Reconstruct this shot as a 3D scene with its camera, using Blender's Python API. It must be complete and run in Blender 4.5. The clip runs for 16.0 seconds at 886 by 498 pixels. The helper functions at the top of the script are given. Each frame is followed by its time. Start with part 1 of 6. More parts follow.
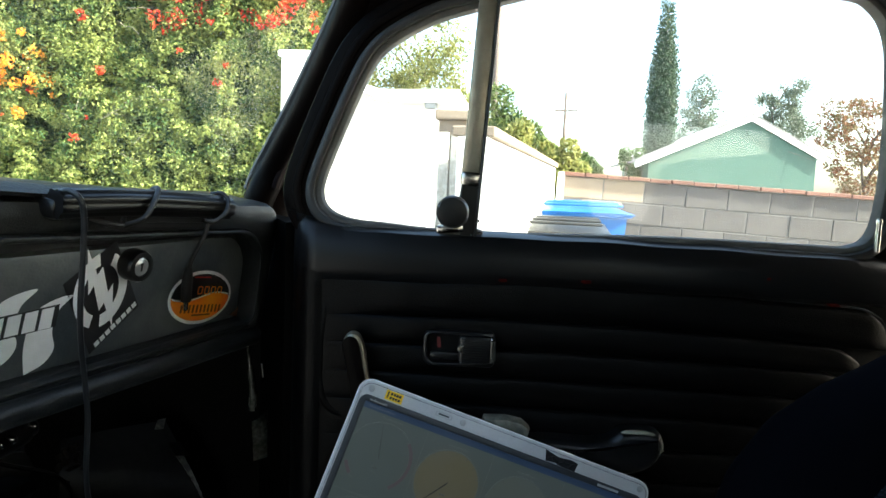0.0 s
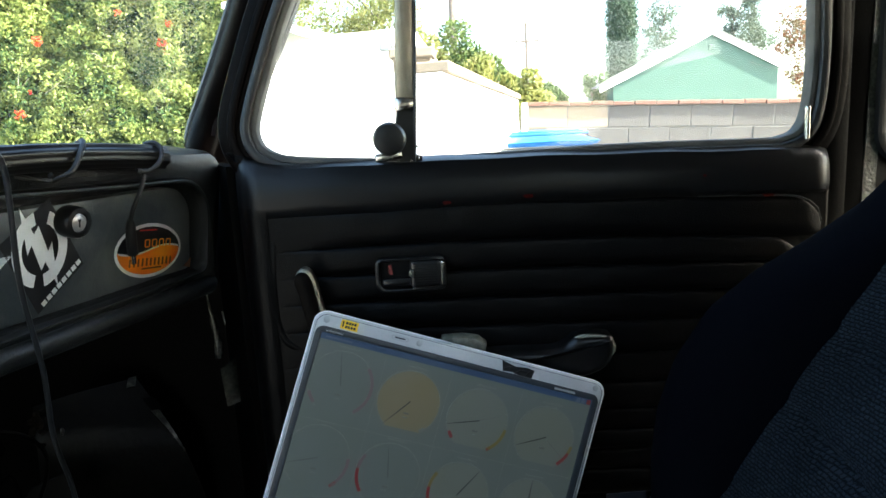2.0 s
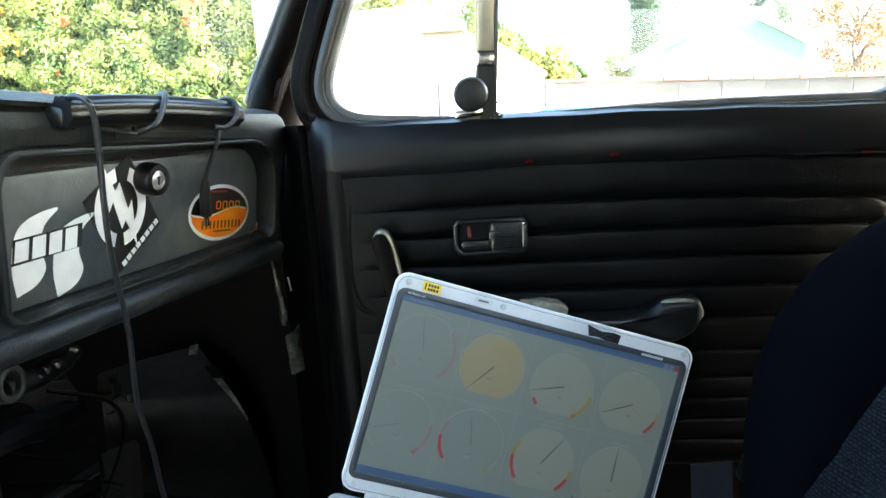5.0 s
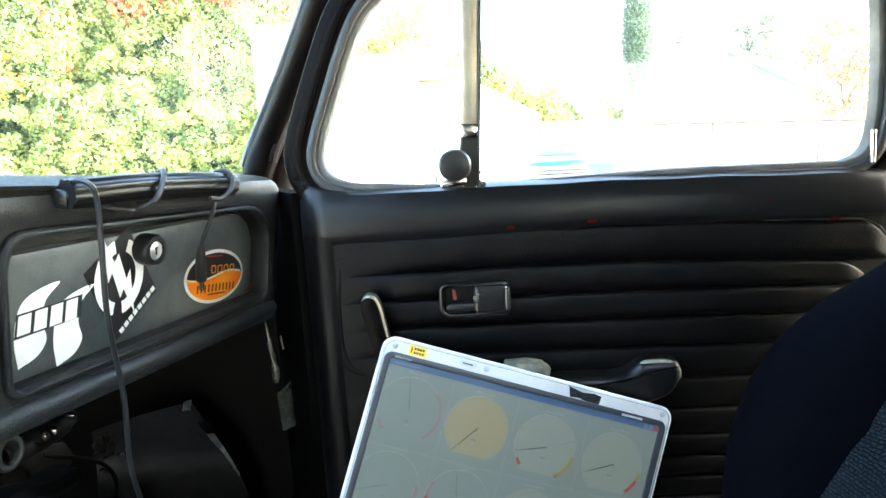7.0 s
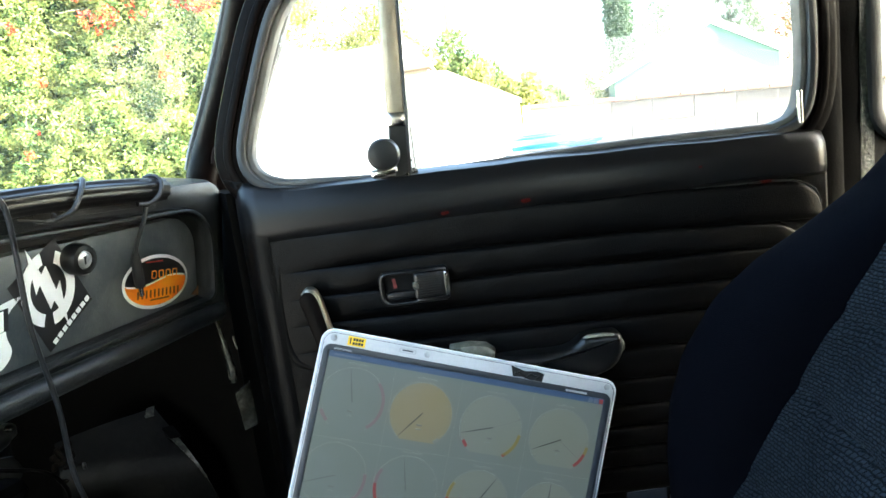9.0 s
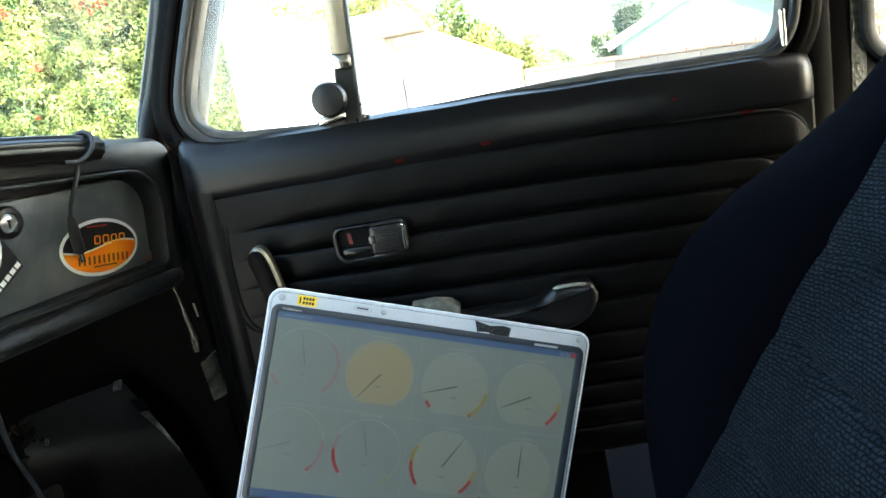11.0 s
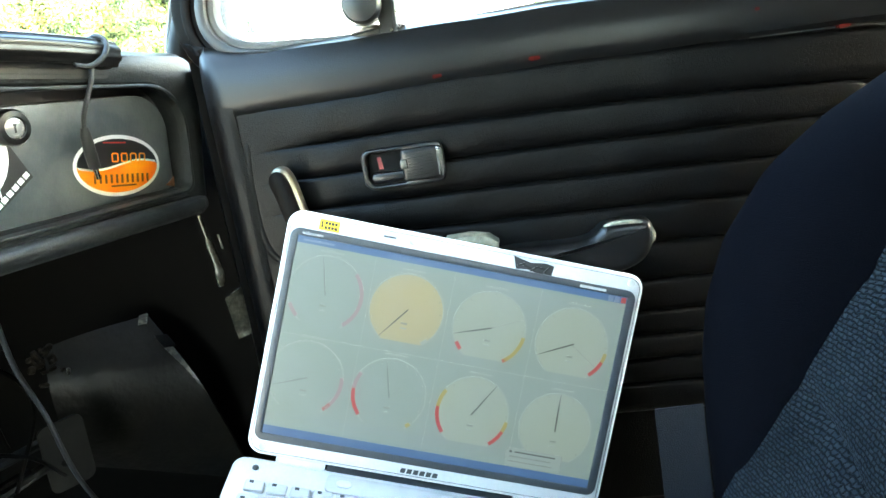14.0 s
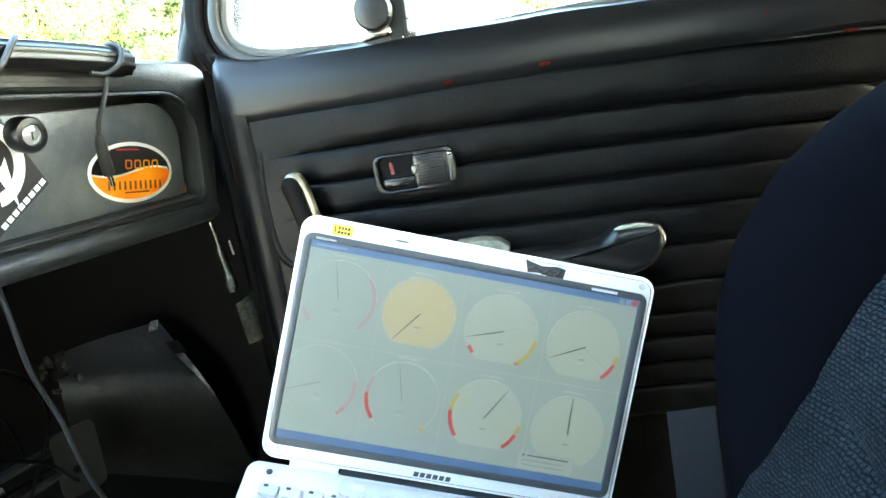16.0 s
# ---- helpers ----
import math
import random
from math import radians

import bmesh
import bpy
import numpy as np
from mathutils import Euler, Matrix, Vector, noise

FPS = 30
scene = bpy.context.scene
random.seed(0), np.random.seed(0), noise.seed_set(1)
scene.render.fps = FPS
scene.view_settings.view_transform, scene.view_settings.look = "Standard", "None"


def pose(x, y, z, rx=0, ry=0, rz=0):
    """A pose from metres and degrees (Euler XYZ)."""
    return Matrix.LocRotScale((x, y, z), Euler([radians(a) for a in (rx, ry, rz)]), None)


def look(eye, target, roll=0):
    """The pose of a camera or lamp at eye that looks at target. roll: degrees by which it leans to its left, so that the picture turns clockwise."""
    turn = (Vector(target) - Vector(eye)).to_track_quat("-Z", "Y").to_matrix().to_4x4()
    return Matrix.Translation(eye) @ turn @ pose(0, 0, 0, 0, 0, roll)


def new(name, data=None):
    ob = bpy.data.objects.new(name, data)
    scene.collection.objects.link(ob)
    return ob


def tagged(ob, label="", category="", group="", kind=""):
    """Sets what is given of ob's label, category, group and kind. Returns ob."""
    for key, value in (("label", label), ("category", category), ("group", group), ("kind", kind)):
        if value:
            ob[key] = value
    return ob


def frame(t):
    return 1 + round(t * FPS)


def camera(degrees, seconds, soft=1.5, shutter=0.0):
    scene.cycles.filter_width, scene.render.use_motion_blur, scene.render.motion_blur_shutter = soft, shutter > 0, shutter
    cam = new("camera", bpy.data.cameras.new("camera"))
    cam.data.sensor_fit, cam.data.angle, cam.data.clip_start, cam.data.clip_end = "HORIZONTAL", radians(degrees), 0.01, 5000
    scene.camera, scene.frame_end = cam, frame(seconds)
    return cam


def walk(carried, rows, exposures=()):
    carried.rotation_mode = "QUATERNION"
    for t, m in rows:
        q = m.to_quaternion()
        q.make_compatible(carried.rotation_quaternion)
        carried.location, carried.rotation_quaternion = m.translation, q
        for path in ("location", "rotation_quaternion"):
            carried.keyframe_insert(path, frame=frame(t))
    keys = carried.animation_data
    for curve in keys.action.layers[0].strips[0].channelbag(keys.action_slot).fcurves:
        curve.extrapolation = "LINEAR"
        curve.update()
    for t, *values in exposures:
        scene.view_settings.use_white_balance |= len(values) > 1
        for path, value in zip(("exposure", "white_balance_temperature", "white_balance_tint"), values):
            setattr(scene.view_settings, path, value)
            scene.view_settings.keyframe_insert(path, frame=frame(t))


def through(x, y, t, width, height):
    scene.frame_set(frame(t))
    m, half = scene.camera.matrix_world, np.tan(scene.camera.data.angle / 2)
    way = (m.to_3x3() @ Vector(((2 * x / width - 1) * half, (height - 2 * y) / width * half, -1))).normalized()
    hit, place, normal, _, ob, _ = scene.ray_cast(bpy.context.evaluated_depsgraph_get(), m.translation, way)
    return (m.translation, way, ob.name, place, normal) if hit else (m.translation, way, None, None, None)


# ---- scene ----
cam = camera(68.0, 16.0)
PATH = [
    (0, (-0.071, -0.191, 1.119), (-0.29, 1.788, 0.928), 2.3),
    (0.5, (-0.055, -0.167, 1.098), (-0.235, 1.806, 0.827), -0.7),
    (1, (-0.031, -0.187, 1.095), (-0.155, 1.774, 0.719), -2.9),
    (1.5, (-0.034, -0.189, 1.095), (-0.165, 1.774, 0.737), -3.2),
    (2, (-0.035, -0.198, 1.099), (-0.184, 1.764, 0.74), -3.2),
    (2.5, (-0.049, -0.2, 1.098), (-0.241, 1.754, 0.72), -2.9),
    (3, (-0.056, -0.205, 1.092), (-0.28, 1.746, 0.713), -2.3),
    (5.5, (-0.113, -0.175, 1.076), (-0.304, 1.771, 0.655), -4.5),
    (6, (-0.114, -0.172, 1.076), (-0.305, 1.773, 0.65), -5.6),
    (6.5, (-0.113, -0.172, 1.083), (-0.292, 1.791, 0.743), -3.6),
    (7, (-0.089, -0.203, 1.11), (-0.281, 1.765, 0.809), -3.6),
    (7.5, (-0.057, -0.209, 1.108), (-0.258, 1.755, 0.79), -5.5),
    (8, (-0.048, -0.208, 1.105), (-0.246, 1.755, 0.774), -5.2),
    (10.5, (0.02, -0.177, 1.077), (-0.148, 1.788, 0.745), -11.9),
    (11, (0.029, -0.154, 1.061), (-0.209, 1.79, 0.655), -10.1),
    (11.5, (0.063, -0.109, 1.041), (-0.237, 1.813, 0.577), -11.3),
    (12, (0.031, -0.104, 1.009), (-0.377, 1.794, 0.527), -10.8),
    (12.5, (0.022, -0.105, 1.003), (-0.394, 1.794, 0.534), -9.3),
    (13, (0.023, -0.104, 1.006), (-0.393, 1.796, 0.538), -9.7),
    (13.5, (0.024, -0.101, 1.005), (-0.385, 1.802, 0.546), -9.5),
    (14, (0.026, -0.098, 1.005), (-0.368, 1.807, 0.541), -9.0),
    (14.5, (0.027, -0.098, 1.006), (-0.364, 1.81, 0.553), -9.1),
    (15, (0.022, -0.101, 1.009), (-0.372, 1.807, 0.555), -9.4),
    (15.5, (0.02, -0.103, 1.008), (-0.381, 1.803, 0.552), -9.4),
    (16, (0.018, -0.104, 1.004), (-0.381, 1.805, 0.564), -9.3),
]

EXPOSURES = [(0, 2.72, 6550, 1), (0.7, 2.62, 6550, 1), (1.2, 2.6, 6500, 1), (2.0, 3.23, 6500, 1), (3, 3.53, 6500, 1), (5.5, 4.62, 6600, 0), (7, 4.97, 6600, 1), (8, 4.77, 6600, 1), (10.5, 4.32, 6800, -1), (11.5, 4.58, 6800, -1), (12.2, 5.06, 6850, -6), (13.0, 5.31, 6850, -6), (14, 5.83, 6850, -6), (16, 5.88, 6850, -5)]
walk(cam, [(t, look(eye, target, roll)) for t, eye, target, roll in PATH], EXPOSURES)

# ---- world and sun ----
world = bpy.data.worlds.new("sky")
scene.world = world
world.use_nodes = True
sky = world.node_tree.nodes.new("ShaderNodeTexSky")
sky.sky_type, sky.sun_disc = "NISHITA", False
SUN_EL, SUN_AZ = 37.0, 104.0          # elevation; azimuth of the sun measured from +y towards +x
sky.sun_elevation, sky.sun_rotation = radians(SUN_EL), radians(SUN_AZ)
sky.dust_density, sky.air_density = 3.0, 1.0
back = world.node_tree.nodes["Background"]
back.inputs["Strength"].default_value = 0.15
world.node_tree.links.new(sky.outputs[0], back.inputs["Color"])
sun = new("sun", bpy.data.lights.new("sun", "SUN"))
sun.data.energy, sun.data.angle, sun.data.color = 4.5, radians(0.5), (1.0, 0.95, 0.86)
to_sun = Vector((math.sin(radians(SUN_AZ)) * math.cos(radians(SUN_EL)), math.cos(radians(SUN_AZ)) * math.cos(radians(SUN_EL)), math.sin(radians(SUN_EL))))
sun.matrix_world = look(to_sun * 30, (0, 0, 0))


# ---- materials ----
def material(name, colour, rough=0.6, metal=0.0, grain=(), stain=(), bump=(), coat=0.0, spread=0.0, sheen=0.0, spec=None, hide=()):
    """colour: base. grain, stain: (scale per metre, other colour, how much). bump: (scale, depth in metres). spread: value spread from object to object. hide: (cells per metre, depth) of leather creases."""
    m = bpy.data.materials.new(name)
    m.use_nodes = True
    t = m.node_tree
    b = t.nodes["Principled BSDF"]
    b.inputs["Roughness"].default_value, b.inputs["Metallic"].default_value = rough, metal
    b.inputs["Coat Weight"].default_value = coat
    b.inputs["Sheen Weight"].default_value = sheen
    if spec is not None:
        b.inputs["Specular IOR Level"].default_value = spec
    where = t.nodes.new("ShaderNodeTexCoord").outputs["Object"]
    col = t.nodes.new("ShaderNodeRGB")
    col.outputs[0].default_value = (*colour, 1)
    out = col.outputs[0]
    for kind, (scale, other, much) in (("s", s) for s in (grain, stain) if s):
        n = t.nodes.new("ShaderNodeTexNoise")
        n.inputs["Scale"].default_value, n.inputs["Detail"].default_value = scale, 6
        t.links.new(where, n.inputs["Vector"])
        ramp = t.nodes.new("ShaderNodeMapRange")
        ramp.inputs[1].default_value, ramp.inputs[2].default_value, ramp.inputs[4].default_value = 0.42, 0.7, much
        t.links.new(n.outputs["Fac"], ramp.inputs[0])
        mix = t.nodes.new("ShaderNodeMix")
        mix.data_type = "RGBA"
        t.links.new(ramp.outputs[0], mix.inputs[0])
        t.links.new(out, mix.inputs[6])
        mix.inputs[7].default_value = (*other, 1)
        out = mix.outputs[2]
    if spread:
        info = t.nodes.new("ShaderNodeObjectInfo")
        hsv = t.nodes.new("ShaderNodeHueSaturation")
        ramp = t.nodes.new("ShaderNodeMapRange")
        ramp.inputs[3].default_value, ramp.inputs[4].default_value = 1 - spread, 1 + spread
        t.links.new(info.outputs["Random"], ramp.inputs[0])
        t.links.new(ramp.outputs[0], hsv.inputs["Value"])
        t.links.new(out, hsv.inputs["Color"])
        out = hsv.outputs[0]
    t.links.new(out, b.inputs["Base Color"])
    if bump:
        n = t.nodes.new("ShaderNodeTexNoise")
        n.inputs["Scale"].default_value, n.inputs["Detail"].default_value = bump[0], 4
        t.links.new(where, n.inputs["Vector"])
        bn = t.nodes.new("ShaderNodeBump")
        bn.inputs["Strength"].default_value, bn.inputs["Distance"].default_value = 1.0, bump[1]
        t.links.new(n.outputs["Fac"], bn.inputs["Height"])
        t.links.new(bn.outputs[0], b.inputs["Normal"])
        if hide:
            warp, cell, patch, depth = (t.nodes.new("ShaderNode" + k) for k in ("TexNoise", "TexVoronoi", "TexNoise", "Math"))
            warp.inputs["Scale"].default_value = hide[0] * 0.35
            shift = t.nodes.new("ShaderNodeVectorMath")
            shift.operation, shift.inputs[3].default_value = "MULTIPLY_ADD", 1.0
            shift.inputs[1].default_value = (0.004, 0.004, 0.004)
            t.links.new(where, warp.inputs["Vector"])
            t.links.new(warp.outputs["Color"], shift.inputs[0])
            t.links.new(where, shift.inputs[2])
            cell.feature = "DISTANCE_TO_EDGE"
            cell.inputs["Scale"].default_value = hide[0]
            t.links.new(shift.outputs[0], cell.inputs["Vector"])
            crease = t.nodes.new("ShaderNodeMapRange")
            crease.inputs[2].default_value = 0.12
            t.links.new(cell.outputs["Distance"], crease.inputs[0])
            patch.inputs["Scale"].default_value, patch.inputs["Detail"].default_value = 9.0, 3.0
            t.links.new(where, patch.inputs["Vector"])
            where_deep = t.nodes.new("ShaderNodeMapRange")
            where_deep.inputs[1].default_value, where_deep.inputs[2].default_value, where_deep.inputs[3].default_value = 0.42, 0.62, 0.12
            t.links.new(patch.outputs["Fac"], where_deep.inputs[0])
            depth.operation = "MULTIPLY"
            t.links.new(crease.outputs[0], depth.inputs[0])
            t.links.new(where_deep.outputs[0], depth.inputs[1])
            second = t.nodes.new("ShaderNodeBump")
            second.inputs["Strength"].default_value, second.inputs["Distance"].default_value = 1.0, hide[1]
            t.links.new(depth.outputs[0], second.inputs["Height"])
            t.links.new(bn.outputs[0], second.inputs["Normal"])
            t.links.new(second.outputs[0], b.inputs["Normal"])
    return m


def woven(name, colour, other, wide, high, depth):
    """A coarse woven cloth: staggered loops of two yarns across y and z, with sunk gaps."""
    m = material(name, colour, 0.95, spec=0.04)
    t = m.node_tree
    b = t.nodes["Principled BSDF"]
    where, part_, join_, brick, wob, mix, bn = (t.nodes.new("ShaderNode" + k) for k in ("TexCoord", "SeparateXYZ", "CombineXYZ", "TexBrick", "TexNoise", "VectorMath", "Bump"))
    t.links.new(where.outputs["Object"], part_.inputs[0])
    t.links.new(part_.outputs["Y"], join_.inputs["X"])
    t.links.new(part_.outputs["Z"], join_.inputs["Y"])
    wob.inputs["Scale"].default_value, wob.inputs["Detail"].default_value = 160.0, 2.0
    t.links.new(where.outputs["Object"], wob.inputs["Vector"])
    mix.operation = "MULTIPLY_ADD"
    mix.inputs[1].default_value = (0.004, 0.004, 0.0)
    t.links.new(wob.outputs["Color"], mix.inputs[0])
    t.links.new(join_.outputs[0], mix.inputs[2])
    t.links.new(mix.outputs[0], brick.inputs["Vector"])
    brick.inputs["Color1"].default_value, brick.inputs["Color2"].default_value = (*colour, 1), (*other, 1)
    brick.inputs["Mortar"].default_value = (*(0.38 * c for c in other), 1)
    brick.inputs["Scale"].default_value = 1.0
    brick.inputs["Brick Width"].default_value, brick.inputs["Row Height"].default_value = wide, high
    brick.inputs["Mortar Size"].default_value, brick.inputs["Mortar Smooth"].default_value = 0.3 * high, 1.0
    worn, fade, tone = (t.nodes.new("ShaderNode" + k) for k in ("TexNoise", "MapRange", "HueSaturation"))
    worn.inputs["Scale"].default_value, worn.inputs["Detail"].default_value = 11.0, 5.0
    t.links.new(where.outputs["Object"], worn.inputs["Vector"])
    fade.inputs[1].default_value, fade.inputs[2].default_value, fade.inputs[3].default_value, fade.inputs[4].default_value = 0.3, 0.7, 0.8, 1.2
    t.links.new(worn.outputs["Fac"], fade.inputs[0])
    t.links.new(fade.outputs[0], tone.inputs["Value"])
    t.links.new(brick.outputs["Color"], tone.inputs["Color"])
    t.links.new(tone.outputs[0], b.inputs["Base Color"])
    bn.invert = True
    bn.inputs["Strength"].default_value, bn.inputs["Distance"].default_value = 1.0, depth
    t.links.new(brick.outputs["Fac"], bn.inputs["Height"])
    t.links.new(bn.outputs[0], b.inputs["Normal"])
    return m


def pane_glass(name, tint=(0.97, 0.99, 0.98), rough=0.0, dust=0.03, sheen=(0.03, 0.5)):
    """A thin pane: clear, with gloss that grows towards grazing views and a patchy film of dust."""
    m = bpy.data.materials.new(name)
    m.use_nodes = True
    t = m.node_tree
    t.nodes.remove(t.nodes["Principled BSDF"])
    clear, gloss, mix, edge, power, scale = (t.nodes.new("ShaderNode" + k) for k in ("BsdfTransparent", "BsdfGlossy", "MixShader", "LayerWeight", "Math", "MapRange"))
    clear.inputs[0].default_value = (*tint, 1)
    gloss.inputs["Roughness"].default_value = rough
    edge.inputs[0].default_value = 0.5
    power.operation, power.inputs[1].default_value = "POWER", 5.0
    scale.inputs[3].default_value, scale.inputs[4].default_value = sheen
    t.links.new(edge.outputs["Facing"], power.inputs[0])
    t.links.new(power.outputs[0], scale.inputs[0])
    t.links.new(scale.outputs[0], mix.inputs[0])
    film, patch, much, where, soil = (t.nodes.new("ShaderNode" + k) for k in ("BsdfTranslucent", "TexNoise", "MapRange", "TexCoord", "MixShader"))
    film.inputs[0].default_value = (0.8, 0.8, 0.78, 1)
    patch.inputs["Scale"].default_value, patch.inputs["Detail"].default_value = 5.0, 5.0
    much.inputs[1].default_value, much.inputs[2].default_value, much.inputs[3].default_value, much.inputs[4].default_value = 0.35, 0.7, dust * 0.4, dust * 1.8
    t.links.new(where.outputs["Object"], patch.inputs["Vector"])
    t.links.new(patch.outputs["Fac"], much.inputs[0])
    t.links.new(much.outputs[0], soil.inputs[0])
    t.links.new(clear.outputs[0], soil.inputs[1])
    t.links.new(film.outputs[0], soil.inputs[2])
    t.links.new(soil.outputs[0], mix.inputs[1])
    t.links.new(gloss.outputs[0], mix.inputs[2])
    t.links.new(mix.outputs[0], t.nodes["Material Output"].inputs[0])
    return m


# Door vinyl far blacker than dash vinyl: the weaker light on the door is in its colour.
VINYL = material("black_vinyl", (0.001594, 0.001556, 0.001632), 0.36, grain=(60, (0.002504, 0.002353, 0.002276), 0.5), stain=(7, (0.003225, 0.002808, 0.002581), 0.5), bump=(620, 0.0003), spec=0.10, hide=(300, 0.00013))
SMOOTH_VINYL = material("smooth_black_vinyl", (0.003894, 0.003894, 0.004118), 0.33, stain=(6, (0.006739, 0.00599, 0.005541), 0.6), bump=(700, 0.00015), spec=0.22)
VINYL_DASH = material("black_dash_vinyl", (0.01346, 0.01606, 0.01736), 0.34, grain=(50, (0.02171, 0.02301, 0.02387), 0.5), stain=(9, (0.03038, 0.02995, 0.02714), 0.4), bump=(420, 0.0004), spec=0.22, hide=(420, 0.00015))
BLACK_PAINT = material("black_paint", (0.001836, 0.001134, 0.000999), 0.38, stain=(12, (0.00405, 0.002565, 0.002106), 0.5), bump=(90, 0.0004), spec=0.035)
RUBBER = material("grey_rubber", (0.045, 0.0432, 0.0396), 0.7, stain=(20, (0.144, 0.135, 0.117), 0.6), bump=(150, 0.0004))
BLACK_RUBBER = material("black_rubber", (0.0072, 0.0072, 0.0072), 0.55, stain=(30, (0.018, 0.0168, 0.015), 0.5))
PLASTIC = material("black_plastic", (0.0048, 0.0048, 0.0052), 0.3, stain=(40, (0.012, 0.012, 0.012), 0.4), spec=0.36)
CHROME = material("worn_chrome", (0.55, 0.53, 0.5), 0.22, 1.0, stain=(60, (0.2, 0.18, 0.15), 0.7), bump=(200, 0.0002))
# Base colour near zero: the footwell's deep shade is put into it.
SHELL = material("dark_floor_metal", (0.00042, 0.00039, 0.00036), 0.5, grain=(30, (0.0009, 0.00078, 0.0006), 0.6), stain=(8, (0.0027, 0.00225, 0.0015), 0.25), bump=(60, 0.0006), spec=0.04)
HEADLINER = material("black_headliner", (0.02, 0.02, 0.02), 0.9, bump=(300, 0.0005))
NAVY = material("navy_seat_fabric", (0.0015, 0.001725, 0.003), 0.95, grain=(700, (0.0024, 0.0027, 0.00435), 0.6), bump=(900, 0.0005), spec=0.03)
SEAT_GREY = woven("blue_grey_seat_fabric", (0.02295, 0.02805, 0.03379), (0.0153, 0.01912, 0.02423), 0.0052, 0.0030, 0.0016)
SILVER = material("silver_plastic", (0.53, 0.54, 0.55), 0.36, 0.0, grain=(300, (0.46, 0.47, 0.485), 0.5), stain=(20, (0.43, 0.43, 0.43), 0.3))
BEZEL = material("dark_grey_bezel", (0.03, 0.035, 0.042), 0.4)
KEY = material("light_grey_key", (0.42, 0.43, 0.435), 0.45, stain=(60, (0.34, 0.35, 0.35), 0.4))
WHITE = material("white_vinyl_print", (0.88, 0.88, 0.88), 0.3, stain=(60, (0.7, 0.7, 0.68), 0.3))
BLACK = material("black_vinyl_print", (0.012, 0.012, 0.014), 0.35)
ORANGE = material("orange_print", (0.95, 0.16, 0.006), 0.3, stain=(16, (1.0, 0.40, 0.01), 0.7))
YELLOW = material("yellow_print", (0.85, 0.55, 0.02), 0.4)
RED = material("red_print", (0.55, 0.03, 0.02), 0.4)
OLD_ORANGE = material("orange_fluted_rubber", (0.75, 0.13, 0.02), 0.5)
IVORY = material("aged_ivory_metal", (0.289, 0.2635, 0.204), 0.35, 0.6, stain=(40, (0.17, 0.1445, 0.102), 0.6))
GLASS = pane_glass("window_glass", dust=0.014)
SCREEN_GLASS = pane_glass("dusty_windscreen_glass", dust=0.009, sheen=(0.008, 0.2))
CONCRETE = material("concrete", (0.42, 0.4, 0.37), 0.9, grain=(20, (0.33, 0.31, 0.29), 0.6), stain=(1.2, (0.3, 0.29, 0.27), 0.5), bump=(60, 0.003))
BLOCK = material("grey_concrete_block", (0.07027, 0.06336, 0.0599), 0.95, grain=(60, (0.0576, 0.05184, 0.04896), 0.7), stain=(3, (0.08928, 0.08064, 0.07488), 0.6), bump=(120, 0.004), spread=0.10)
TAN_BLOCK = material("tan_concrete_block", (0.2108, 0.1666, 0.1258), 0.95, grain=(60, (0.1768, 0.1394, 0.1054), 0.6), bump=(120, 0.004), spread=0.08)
CAP = material("red_cap_brick", (0.1456, 0.07, 0.0504), 0.9, grain=(60, (0.1176, 0.056, 0.04144), 0.6), bump=(120, 0.003), spread=0.15)
MORTAR = material("mortar", (0.12, 0.111, 0.102), 0.95, bump=(100, 0.002))
WHITE_WALL = material("white_stucco", (0.8, 0.78, 0.74), 0.9, stain=(1.5, (0.7, 0.67, 0.62), 0.4), bump=(80, 0.004))
OLD_PAINT = material("peeling_grey_wood", (0.34, 0.32, 0.28), 0.8, grain=(9, (0.13, 0.12, 0.105), 0.9), stain=(30, (0.6, 0.58, 0.54), 0.6), bump=(40, 0.004))
GREEN_WALL = material("green_painted_siding", (0.03879, 0.08755, 0.06757), 0.7, stain=(1.0, (0.04629, 0.09885, 0.07757), 0.5), bump=(30, 0.003))
WHITE_TRIM = material("white_painted_wood", (0.8, 0.8, 0.78), 0.6, stain=(4, (0.7, 0.7, 0.68), 0.4))
ROOFING = material("grey_shingles", (0.22, 0.21, 0.2), 0.95, grain=(12, (0.15, 0.14, 0.14), 0.7))
BIN_BLUE = material("blue_bin_plastic", (0.0096, 0.08, 0.264), 0.35, stain=(6, (0.024, 0.112, 0.304), 0.5))
BIN_BLACK = material("black_bin_plastic", (0.0135, 0.0135, 0.0135), 0.45, stain=(6, (0.027, 0.027, 0.027), 0.5))
BARK = material("bark", (0.13, 0.1, 0.075), 0.95, grain=(20, (0.06, 0.05, 0.04), 0.7), bump=(30, 0.01))
TWIG = material("pale_dry_twig", (0.30, 0.26, 0.19), 0.9, grain=(40, (0.2, 0.17, 0.12), 0.6))
WOOD_POLE = material("weathered_pole_wood", (0.12, 0.095, 0.08), 0.9, grain=(20, (0.08, 0.06, 0.05), 0.6))


